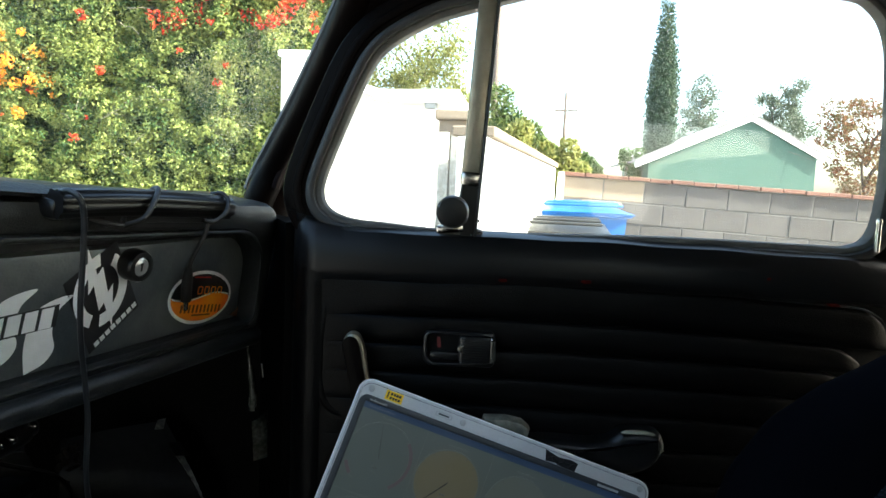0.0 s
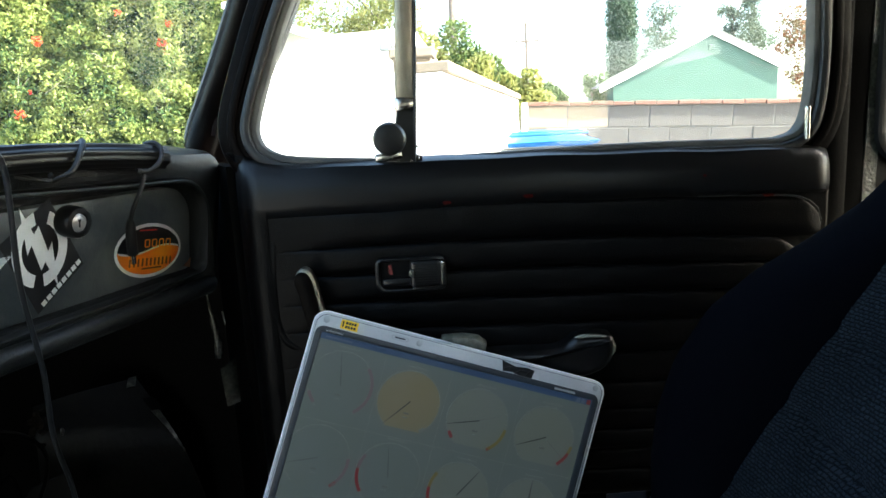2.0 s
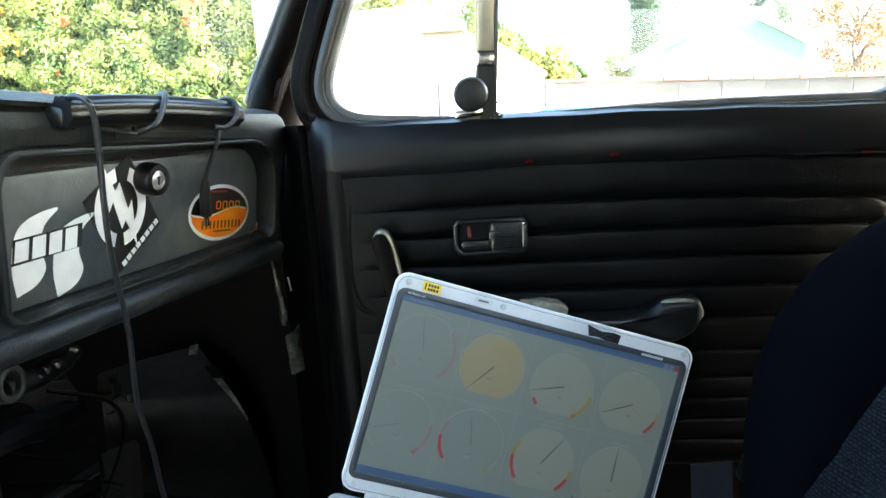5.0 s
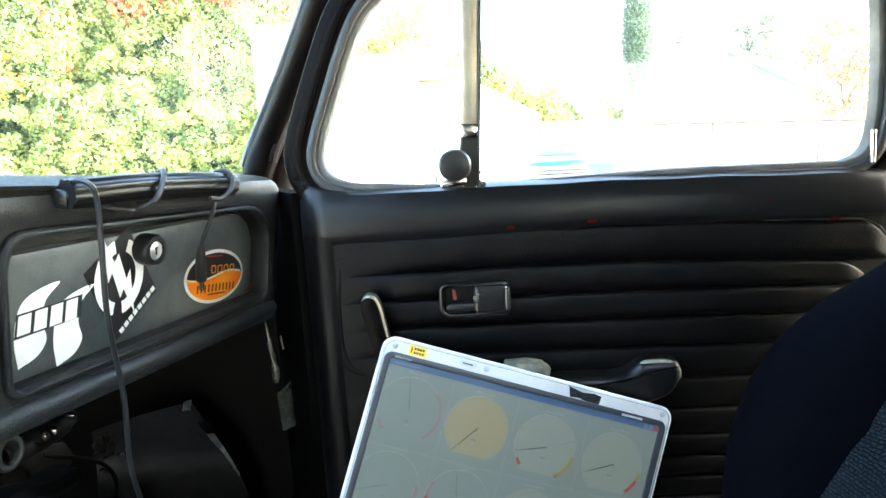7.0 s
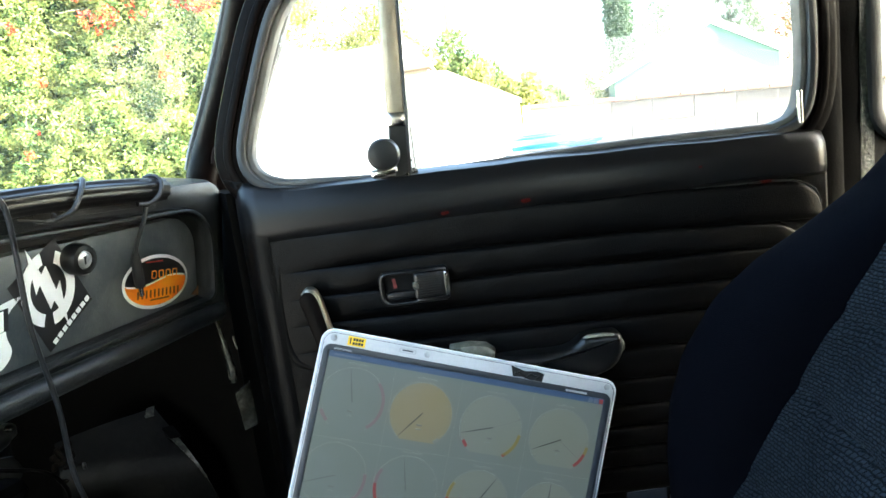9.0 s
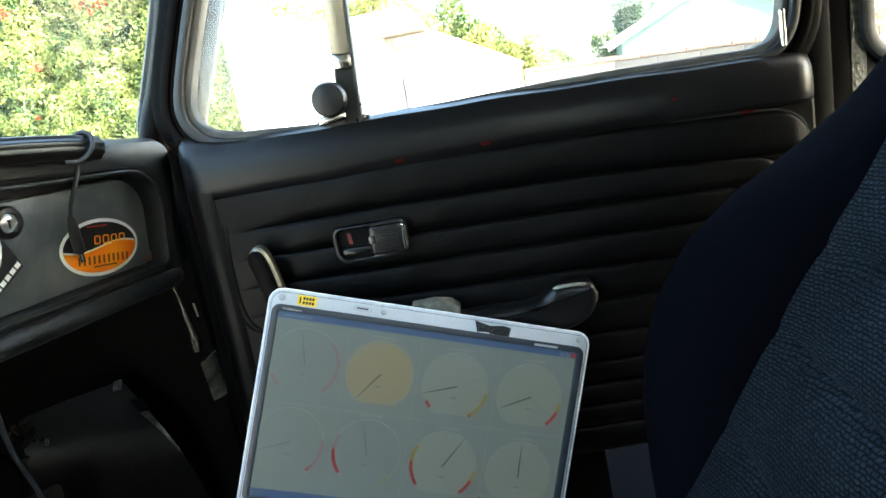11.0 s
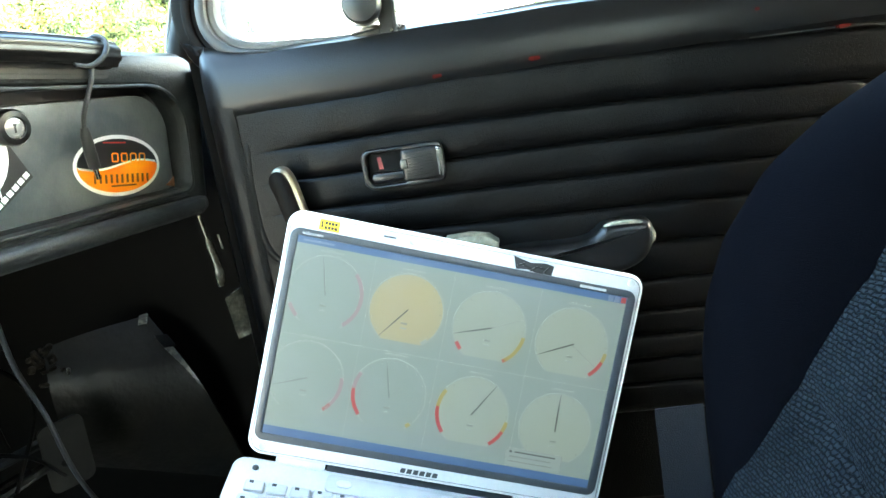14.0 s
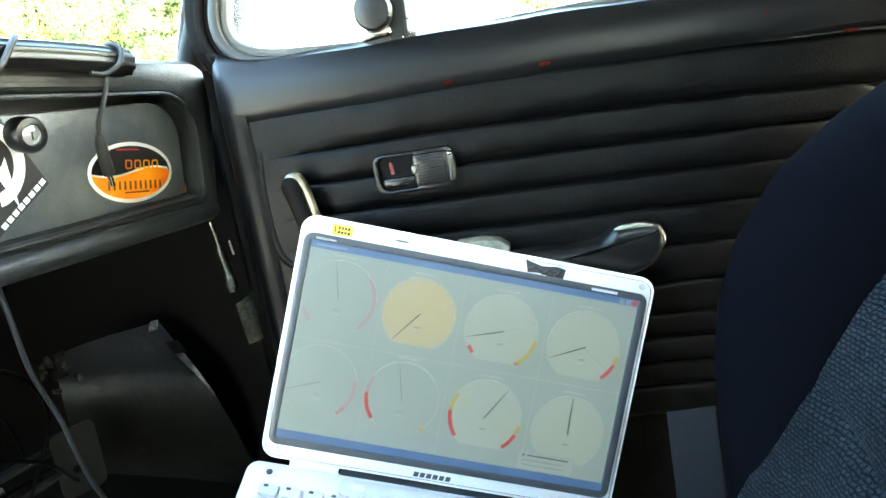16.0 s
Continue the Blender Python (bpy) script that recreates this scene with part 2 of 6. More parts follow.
def leaf_material(name, colour, other, through=0.35):
    m = material(name, colour, 0.62, spec=0.3)
    t = m.node_tree
    b = t.nodes["Principled BSDF"]
    geo, mix = t.nodes.new("ShaderNodeNewGeometry"), t.nodes.new("ShaderNodeMix")
    mix.data_type = "RGBA"
    drift, spread, both = t.nodes.new("ShaderNodeTexNoise"), t.nodes.new("ShaderNodeMapRange"), t.nodes.new("ShaderNodeMath")
    drift.inputs["Scale"].default_value, drift.inputs["Detail"].default_value = 5.0, 3.0
    t.links.new(geo.outputs["Position"], drift.inputs["Vector"])
    spread.inputs[1].default_value, spread.inputs[2].default_value, spread.inputs[3].default_value, spread.inputs[4].default_value = 0.35, 0.65, -0.4, 0.6
    t.links.new(drift.outputs["Fac"], spread.inputs[0])
    both.operation, both.use_clamp = "ADD", True
    t.links.new(geo.outputs["Random Per Island"], both.inputs[0])
    t.links.new(spread.outputs[0], both.inputs[1])
    t.links.new(both.outputs[0], mix.inputs[0])
    mix.inputs[6].default_value, mix.inputs[7].default_value = (*colour, 1), (*other, 1)
    t.links.new(mix.outputs[2], b.inputs["Base Color"])
    thin, add = t.nodes.new("ShaderNodeBsdfTranslucent"), t.nodes.new("ShaderNodeMixShader")
    t.links.new(mix.outputs[2], thin.inputs[0])
    add.inputs[0].default_value = through
    t.links.new(b.outputs[0], add.inputs[1])
    t.links.new(thin.outputs[0], add.inputs[2])
    t.links.new(add.outputs[0], t.nodes["Material Output"].inputs[0])
    return m


LEAF_HEDGE = leaf_material("hedge_leaf", (0.052, 0.098, 0.026), (0.30, 0.335, 0.095), 0.42)
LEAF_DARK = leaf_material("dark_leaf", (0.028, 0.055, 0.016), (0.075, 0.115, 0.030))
LEAF_GARDEN = leaf_material("garden_leaf", (0.0375, 0.075, 0.0225), (0.12, 0.15, 0.045), 0.45)
LEAF_OLIVE = leaf_material("olive_leaf", (0.12, 0.1425, 0.0375), (0.255, 0.2475, 0.0825), 0.5)
LEAF_PALE = leaf_material("pale_grey_green_leaf", (0.06448, 0.08432, 0.05952), (0.1339, 0.1587, 0.1141))
LEAF_RUST = leaf_material("rust_leaf", (0.192, 0.072, 0.036), (0.128, 0.104, 0.048))
LEAF_CYPRESS = leaf_material("cypress_leaf", (0.024, 0.048, 0.028), (0.048, 0.08, 0.04))
BLOOM_RED = leaf_material("red_bloom", (0.44, 0.024, 0.02), (0.52, 0.08, 0.024))
BLOOM_ORANGE = leaf_material("orange_bloom", (0.7225, 0.2125, 0.017), (0.765, 0.34, 0.0425))


# ---- building helpers ----
def thing(name, label, category, group="", at=None, kind=""):
    """A top-level thing: an Empty that parents its parts."""
    ob = new(name)
    ob.empty_display_size = 0.05
    if at is not None:
        ob.matrix_world = at
    return tagged(ob, label, category, group, kind)


def part(name, bm, mat, parent=None, label="", smooth=False):
    """Links a bmesh, in its parent's coordinates, as one mesh object."""
    me = bpy.data.meshes.new(name)
    bm.normal_update()
    bm.to_mesh(me)
    bm.free()
    if smooth:
        for p in me.polygons:
            p.use_smooth = True
        try:
            me.set_sharp_from_angle(angle=radians(40))
        except AttributeError:
            pass
    me.materials.append(mat)
    ob = new(name, me)
    ob.parent = parent
    if label:
        ob["label"] = label
    return ob


def block(size, at=(0, 0, 0), bevel=0.0, seg=2, turn=None):
    bm = bmesh.new()
    bmesh.ops.create_cube(bm, size=1.0)
    bmesh.ops.scale(bm, vec=size, verts=bm.verts)
    if bevel:
        bmesh.ops.bevel(bm, geom=bm.edges[:], offset=bevel, segments=seg, affect="EDGES", profile=0.5)
    m = Matrix.Translation(at)
    bmesh.ops.transform(bm, matrix=m @ (turn or Matrix()), verts=bm.verts)
    return bm


def slab(outline, low, high, bevel=0.0, seg=2, turn=None):
    """An outline in x, y raised from z = low to z = high."""
    bm = bmesh.new()
    base = [bm.verts.new((x, y, low)) for x, y in outline]
    f = bm.faces.new(base)
    out = bmesh.ops.extrude_face_region(bm, geom=[f])
    top = [v for v in out["geom"] if isinstance(v, bmesh.types.BMVert)]
    bmesh.ops.translate(bm, vec=(0, 0, high - low), verts=top)
    bmesh.ops.recalc_face_normals(bm, faces=bm.faces[:])
    if bevel:
        rim = [e for e in bm.edges if all(abs(v.co.z - high) < 1e-6 for v in e.verts)]
        bmesh.ops.bevel(bm, geom=rim, offset=bevel, segments=seg, affect="EDGES", profile=0.5)
    if turn is not None:
        bmesh.ops.transform(bm, matrix=turn, verts=bm.verts)
    return bm


def rounded(x0, y0, x1, y1, r, n=6):
    """The outline of a rectangle with round corners; r: one radius or four (from lower left, anticlockwise)."""
    rs = r if isinstance(r, (tuple, list)) else (r,) * 4
    out = []
    for (cx, cy, sx, sy), a0, q in zip(((x0, y0, 1, 1), (x1, y0, -1, 1), (x1, y1, -1, -1), (x0, y1, 1, -1)), (180, 270, 0, 90), rs):
        for k in range(n + 1):
            a = radians(a0 + 90 * k / n)
            out.append((cx + sx * q + q * math.cos(a), cy + sy * q + q * math.sin(a)))
    return out


def ring(outer, inner, low, high, bevel=0.0):
    """A frame between two outlines with the same number of points, raised from low to high."""
    bm = bmesh.new()
    n = len(outer)
    rows = [[bm.verts.new((x, y, z)) for x, y in line] for line, z in ((outer, low), (outer, high), (inner, high), (inner, low))]
    for a, b in zip(rows, rows[1:] + rows[:1]):
        for k in range(n):
            bm.faces.new((a[k], a[(k + 1) % n], b[(k + 1) % n], b[k]))
    bmesh.ops.recalc_face_normals(bm, faces=bm.faces[:])
    if bevel:
        rim = [e for e in bm.edges if all(abs(v.co.z - high) < 1e-6 for v in e.verts) and all(any(v in row for row in rows[1:3]) for v in e.verts)]
        keep = [e for e in rim if not ({*e.verts} & {*rows[1]} and {*e.verts} & {*rows[2]})]
        bmesh.ops.bevel(bm, geom=keep, offset=bevel, segments=2, affect="EDGES", profile=0.5)
    return bm


def smooth_line(points, per=8):
    """A Catmull-Rom line through the points."""
    p = [Vector(q) for q in points]
    p = [p[0] * 2 - p[1], *p, p[-1] * 2 - p[-2]]
    out = []
    for a, b, c, d in zip(p, p[1:], p[2:], p[3:]):
        for k in range(per):
            t = k / per
            out.append(0.5 * ((2 * b) + (c - a) * t + (2 * a - 5 * b + 4 * c - d) * t * t + (3 * b - a - 3 * c + d) * t**3))
    return [*out, p[-2]]


def tube(points, radius, sides=10, flat=1.0, caps=True, up=(0, 0, 1)):
    """A tube along points; radius: one or one each; flat: its height against its width."""
    pts = [Vector(p) for p in points]
    rad = radius if isinstance(radius, (list, tuple)) else [radius] * len(pts)
    bm, rows, side = bmesh.new(), [], None
    for k, p in enumerate(pts):
        way = (pts[min(k + 1, len(pts) - 1)] - pts[max(k - 1, 0)]).normalized()
        if side is None:
            ref = Vector(up) if abs(way.dot(Vector(up))) < 0.95 else Vector((1, 0, 0))
            side = way.cross(ref).normalized()
        side = (side - way * side.dot(way)).normalized()
        top = side.cross(way)
        rows.append([bm.verts.new(p + (side * math.cos(a) + top * math.sin(a) * flat) * rad[k]) for a in (2 * math.pi * j / sides for j in range(sides))])
    for a, b in zip(rows, rows[1:]):
        for j in range(sides):
            bm.faces.new((a[j], a[(j + 1) % sides], b[(j + 1) % sides], b[j]))
    if caps:
        bm.faces.new(rows[0][::-1]), bm.faces.new(rows[-1])
    bmesh.ops.recalc_face_normals(bm, faces=bm.faces[:])
    return bm


def turned(profile, sides=24, at=None):
    """A lathe form about local z from (radius, z) pairs."""
    bm, rows = bmesh.new(), []
    for r, z in profile:
        rows.append([bm.verts.new((r * math.cos(a), r * math.sin(a), z)) for a in (2 * math.pi * j / sides for j in range(sides))])
    for a, b in zip(rows, rows[1:]):
        for j in range(sides):
            bm.faces.new((a[j], a[(j + 1) % sides], b[(j + 1) % sides], b[j]))
    bm.faces.new(rows[0][::-1]), bm.faces.new(rows[-1])
    bmesh.ops.recalc_face_normals(bm, faces=bm.faces[:])
    if at is not None:
        bmesh.ops.transform(bm, matrix=at, verts=bm.verts)
    return bm


def sheet(f, us, vs, thick=0.0, toward=(0, 0, 0)):
    """A surface f(u, v) over two rows of values; thick: its depth against its normal."""
    bm = bmesh.new()
    rows = [[bm.verts.new(f(u, v)) for u in us] for v in vs]
    for a, b in zip(rows, rows[1:]):
        for k in range(len(us) - 1):
            bm.faces.new((a[k], a[k + 1], b[k + 1], b[k]))
    bm.normal_update()
    if thick:
        bmesh.ops.solidify(bm, geom=bm.faces[:], thickness=thick)
    return bm


def moved(bm, m):
    bmesh.ops.transform(bm, matrix=m, verts=bm.verts)
    return bm


def frame_of(x, y, z, at):
    return Matrix((( x[0], y[0], z[0], at[0]), (x[1], y[1], z[1], at[1]), (x[2], y[2], z[2], at[2]), (0, 0, 0, 1)))


def span(a, b, n):
    return [a + (b - a) * k / (n - 1) for k in range(n)]


# ---- the car: frames of the passenger door, the dashboard and the laptop ----
DOOR = frame_of((0.99504, 0.0995, 0), (0, 0, 1), (0.0995, -0.99504, 0), (0, 0.5393, 0))        # along the door to the rear, up, into the cabin
DASH = frame_of((0.21697, 0.97618, 0), (0.14625, -0.03251, 0.98871), (0.96516, -0.21452, -0.14982), (-0.44034, 0.45, 1.0))   # to the passenger's side, up, to the rear
LID = frame_of((0.9214, 0.1755, -0.3469), (0.3035, 0.2326, 0.9240), (0.2428, -0.9566, 0.1611), (-0.2074, 0.4439, 0.9135)) @ Matrix.Scale(0.965, 4)      # along the hinge, up the lid, out of the screen
SILL = -0.0225


def mixed(name, pieces, parent=None, label=""):
    """Several (bmesh, material) as one mesh object."""
    me, bm = bpy.data.meshes.new(name), bmesh.new()
    for k, (b, mat) in enumerate(pieces):
        tmp = bpy.data.meshes.new("tmp")
        b.normal_update()
        b.to_mesh(tmp)
        b.free()
        for p in tmp.polygons:
            p.material_index = k
        bm.from_mesh(tmp)
        bpy.data.meshes.remove(tmp)
        me.materials.append(mat)
    bm.to_mesh(me)
    bm.free()
    ob = new(name, me)
    ob.parent = parent
    if label:
        ob["label"] = label
    return ob


def placed(ob, m):
    ob.matrix_basis = m
    return ob


def ellipse(cx, cy, rx, ry, n=40, a0=0.0, a1=360.0, turn=0.0):
    out = []
    for k in range(n):
        a = radians(a0 + (a1 - a0) * k / (n if a1 - a0 >= 360 else n - 1))
        x, y = rx * math.cos(a), ry * math.sin(a)
        t = radians(turn)
        out.append((cx + x * math.cos(t) - y * math.sin(t), cy + x * math.sin(t) + y * math.cos(t)))
    return out


def band(cx, cy, r0, r1, a0, a1, n=24, ry=1.0):
    """An arc of a ring as an outline."""
    return ellipse(cx, cy, r1, r1 * ry, n, a0, a1) + ellipse(cx, cy, r0, r0 * ry, n, a1, a0 - 0.0001 if a1 == a0 else a0)


def window_outline(grow=0.0):
    """The outline of the door's window opening, in the door's frame, larger by grow."""
    pts = [(0.300, 1.0655), (0.322, 1.074), (0.334, 1.100), (0.338, 1.16), (0.335, 1.24), (0.327, 1.30), (0.305, 1.332), (0.27, 1.343), (0.15, 1.345),
           (0.02, 1.341), (-0.06, 1.332), (-0.12, 1.316), (-0.165, 1.302), (-0.203, 1.282), (-0.228, 1.262), (-0.246, 1.232), (-0.27, 1.175),
           (-0.288, 1.127), (-0.292, 1.104), (-0.284, 1.087), (-0.262, 1.0765), (-0.22, 1.072), (-0.115, 1.066), (0.1, 1.069)]
    mid = Vector((0.02, 1.2))
    line = [Vector(p) for p in smooth_line([(*p, 0) for p in (*pts, pts[0])], 4)[:-1]]
    out = []
    for k, p in enumerate(line):
        way = line[(k + 1) % len(line)] - line[k - 1]
        side = Vector((way.y, -way.x)).normalized()
        if side.dot(p.xy - mid) < 0:
            side = -side
        out.append(tuple(p.xy + side * grow))
    return out


car = thing("car", "small old car with a black vinyl interior, parked beside a wall", "car")

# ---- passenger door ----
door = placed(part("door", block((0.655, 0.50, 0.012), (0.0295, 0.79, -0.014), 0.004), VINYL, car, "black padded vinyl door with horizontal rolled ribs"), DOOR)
part("window_surround", ring(window_outline(0.042), window_outline(0.010), SILL - 0.03, SILL + 0.006, 0.006), BLACK_PAINT, door, smooth=True)
part("frame_ridge", ring(window_outline(0.030), window_outline(0.020), SILL + 0.004, SILL + 0.0090, 0.002), BLACK_PAINT, door, smooth=True)
part("window_seal", ring(window_outline(0.015), window_outline(0.004), SILL - 0.012, SILL + 0.013, 0.004), BLACK_RUBBER, door, "dark rubber window seal", smooth=True)
part("seal_lip", ring(window_outline(0.0055), window_outline(-0.003), SILL - 0.010, SILL + 0.007, 0.003), RUBBER, door, "weathered pale rubber seal lip", smooth=True)
pane = part("window_pane", slab(window_outline(0.004), SILL - 0.008, SILL - 0.004), GLASS, door, "clear glass pane with faint smears")
pane.visible_shadow = False

BELT = [(1.0665, -0.034), (1.066, -0.016), (1.062, -0.005), (1.052, 0.0005), (1.038, 0.0026), (1.025, 0.0030), (1.0165, 0.0022), (1.0125, -0.0015)]
def belt_at(a, k):
    """The rolled steel top of the door; to the front it broadens and runs up into the window frame."""
    front, turn_in = max(0.0, -0.235 - a) / 0.085, max(0.0, -0.294 - a) / 0.026
    h = BELT[k][0] - 0.045 * max(0.0, a + 0.05) ** 1.5 * (1.0, 1.0, 1.0, 0.95, 0.85, 0.7, 0.5, 0.4)[k] + 0.0006 * math.sin(a * 50) + 0.003 * math.exp(-(a / 0.16) ** 2) * (k > 5)
    h += (0.018, 0.016, 0.012, 0.007, 0.003, 0.0, 0.0, 0.0)[k] * min(1.0, front) ** 1.5
    return (a, h, BELT[k][1] - 0.034 * turn_in ** 2.4 * (k > 1) - 0.012 * max(0.0, (a - 0.335) / 0.018) ** 2)


part("belt_rail", sheet(belt_at, span(-0.320, 0.353, 90), range(len(BELT)), 0.003), SMOOTH_VINYL, door, smooth=True)
part("sill_strip", sheet(lambda a, k: (a, 1.0655 + 0.0045 * k - 0.045 * max(0.0, a + 0.05) ** 1.5, SILL + 0.012 - 0.012 * k), span(-0.115, 0.318, 20), range(2), 0.003), BLACK_RUBBER, door, "black felt strip along the glass")


def rib_line(k, a):
    """Height of the k-th crease of the padding at a."""
    left = (1.0125, 0.972, 0.942, 0.910, 0.878, 0.836, 0.798, 0.765, 0.739, 0.713, 0.687, 0.655)[k]
    right = (1.002, 0.9565, 0.928, 0.895, 0.860, 0.823, 0.785, 0.752, 0.726, 0.700, 0.674, 0.640)[k]
    s = (a + 0.31) / 0.62
    return left + (right - left) * s + 0.009 * math.sin(math.pi * min(max(s, 0), 1)) * (1 if k < 2 else 0.45)


# Paler vinyl colour that paints the highlight on the top rib's rounded rear end.
HIGHLIGHT_EDGE = material("highlight_vinyl_edge", (0.035, 0.034, 0.030), 0.4, grain=(120, (0.012, 0.012, 0.011), 0.7))
RIB_END = (0.346, 0.318, 0.306, 0.300, 0.300, 0.300, 0.300, 0.300, 0.300, 0.300, 0.300, 0.300)
for k in range(11):
    def roll(a, s, k=k):
        end, begin = RIB_END[k], -0.290
        d, e = min(1.0, (end - a) / 0.022), min(1.0, max(0.0, (a - begin - 0.006) / 0.11))
        near, front = math.sqrt(max(0.0, d * (2 - d))), e * e * (3 - 2 * e)
        hi, lo = rib_line(k, a), rib_line(k + 1, a)
        hi -= (0.026, 0.016, 0.010)[min(k, 2)] * max(0.0, 1 - (end - a) / 0.036) ** 2
        mid = (hi + lo) / 2
        h = mid + (hi - mid) * (1 - 2 * s)
        rise = min(1.0, s / 0.10, (1 - s) / 0.22) ** 0.5 * 0.8 + 0.2 * math.sin(math.pi * s)
        c = -0.0040 + 0.0062 * near * (1 - front * (1 - rise))
        c += front * (0.0008 * math.sin(a * 33 + k * 2.1) * math.sin(math.pi * s) + 0.0004 * math.sin(a * 95 + k * 5 + s * 4) * near)
        return (a, h, c)
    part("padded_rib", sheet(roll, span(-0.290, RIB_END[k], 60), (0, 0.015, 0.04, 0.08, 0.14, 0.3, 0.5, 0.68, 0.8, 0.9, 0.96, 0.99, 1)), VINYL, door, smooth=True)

part("piping", tube(smooth_line([(0.200, 1.0085, 0.0015), (0.27, 1.0060, 0.0022), (0.307, 1.0035, 0.0022), (0.325, 0.9975, 0.0018), (0.338, 0.987, 0.0006), (0.3435, 0.972, -0.001)], 6), [0.0006] * 6 + [0.0011] * 19 + [0.0008] * 6, 6), HIGHLIGHT_EDGE, door, smooth=True)
part("front_groove", tube(smooth_line([(-0.276, 1.002, -0.0058), (-0.280, 0.975, -0.0036), (-0.284, 0.94, -0.0030), (-0.283, 0.89, -0.0030), (-0.273, 0.866, -0.0032), (-0.250, 0.855, -0.0050)], 6), 0.0066, 16), VINYL, door, smooth=True)
# quarter light: division bar, sleeve, bracket and catch
lean = Matrix.Translation((-0.128, 1.062, SILL + 0.010)) @ Matrix.Rotation(radians(-3.4), 4, "Z")
part("division_bar", moved(block((0.020, 0.215, 0.014), (0, 0.175, 0), 0.003), lean), IVORY, door, "worn grey metal division bar of the quarter light", smooth=True)
part("bar_edge", moved(block((0.003, 0.28, 0.018), (0.0115, 0.14, 0), 0.001), lean), BLACK_RUBBER, door)
part("sleeve", moved(block((0.0215, 0.016, 0.016), (0, 0.066, 0.001), 0.003), lean), CHROME, door, "bright chrome sleeve", smooth=True)
part("bracket", moved(slab([(-0.006, 0), (0.012, 0), (0.011, 0.059), (-0.009, 0.059), (-0.010, 0.045), (-0.004, 0.035)], -0.008, 0.007, 0.002), lean), PLASTIC, door)
part("catch_knob", turned([(0.006, -0.014), (0.006, -0.006), (0.0165, -0.004), (0.018, 0.0), (0.0178, 0.008), (0.0155, 0.0115), (0.008, 0.0125)], 28, Matrix.Translation((-0.142, 1.0915, 0.006))), PLASTIC, door, "round black quarter light catch knob", smooth=True)
part("catch_lever", moved(slab(rounded(-0.019, -0.005, 0.012, 0.004, 0.003, 4), -0.008, 0.002, 0.002), Matrix.Translation((-0.141, 1.0735, 0.002)) @ Matrix.Rotation(radians(6), 4, "Z")), CHROME, door, "chrome catch lever", smooth=True)
part("catch_foot", slab([(-0.168, 1.062), (-0.105, 1.058), (-0.108, 1.071), (-0.135, 1.078), (-0.150, 1.071)], SILL - 0.002, SILL + 0.014, 0.003), RUBBER, door)
for a, b, r in ((-0.120, 1.0665, 0.0018), (-0.112, 1.069, 0.0014), (-0.113, 1.082, 0.0016)):
    part("screw", turned([(r, -0.002), (r, 0.0006), (r * 0.6, 0.0012)], 10, Matrix.Translation((a, b, SILL + 0.018))), CHROME, door)
part("lock_pin", turned([(0.0032, 0.0), (0.0030, 0.02), (0.0026, 0.030), (0.0034, 0.034), (0.0026, 0.0365)], 12, Matrix.Translation((0.3285, 1.0655, SILL + 0.012)) @ Matrix.Rotation(radians(-90), 4, "X")), CHROME, door, "chrome lock pin", smooth=True)

# inner door handle
CHIP_RED = material("recess_red", (0.16, 0.008, 0.006), 0.6, grain=(200, (0.05, 0.004, 0.003), 0.6))
# Near-black colour puts the shade of the handle's hollow onto its floor.
HOLE = material("recess_shade_black", (0.002, 0.002, 0.002), 0.7, spec=0.1)
EDGE_METAL = material("dulled_edge_metal", (0.10, 0.098, 0.085), 0.35, 0.7, grain=(150, (0.03, 0.03, 0.026), 0.8))
part("handle_plate", ring(rounded(-0.1685, 0.9215, -0.0895, 0.9605, (0.011, 0.006, 0.006, 0.009), 5), rounded(-0.1635, 0.9255, -0.126, 0.957, (0.009, 0.003, 0.003, 0.007), 5), 0.0, 0.0115, 0.002), PLASTIC, door, "glossy black handle surround", smooth=True)
part("handle_recess", slab(rounded(-0.165, 0.924, -0.125, 0.958, 0.007, 5), 0.001, 0.0035), HOLE, door)
part("handle_ledge", slab(rounded(-0.161, 0.928, -0.124, 0.937, 0.004, 4), 0.0035, 0.009, 0.002), PLASTIC, door, smooth=True)
part("lever", slab(rounded(-0.129, 0.926, -0.0935, 0.957, 0.004, 4), 0.009, 0.0155, 0.003), PLASTIC, door, "ribbed black door lever", smooth=True)
for k in range(9):
    part("lever_groove", slab(rounded(-0.125, 0.9298 + 0.0028 * k, -0.0985, 0.9312 + 0.0028 * k, 0.0006, 2), 0.0152, 0.0163), PLASTIC, door)
part("lever_edge", slab(rounded(-0.0955, 0.9275, -0.0885, 0.9565, (0.002, 0.005, 0.005, 0.002), 4), 0.003, 0.0160, 0.003), EDGE_METAL, door, "dull worn metal edge of the door lever", smooth=True)
part("lever_stud", turned([(0.0019, 0.0), (0.0018, 0.0012), (0.0008, 0.002)], 12, Matrix.Translation((-0.0925, 0.9535, 0.0155))), CHROME, door, "bright stud at the lever's corner", smooth=True)
part("lever_notch", slab(rounded(-0.1305, 0.9385, -0.1235, 0.9475, (0.003, 0.001, 0.001, 0.003), 4), 0.0150, 0.0168, 0.001), EDGE_METAL, door, smooth=True)
part("recess_mark", slab([(-0.1525, 0.9405), (-0.1485, 0.9405), (-0.1500, 0.952), (-0.1535, 0.952)], 0.0035, 0.0045), CHIP_RED, door, "red mark in the recess")

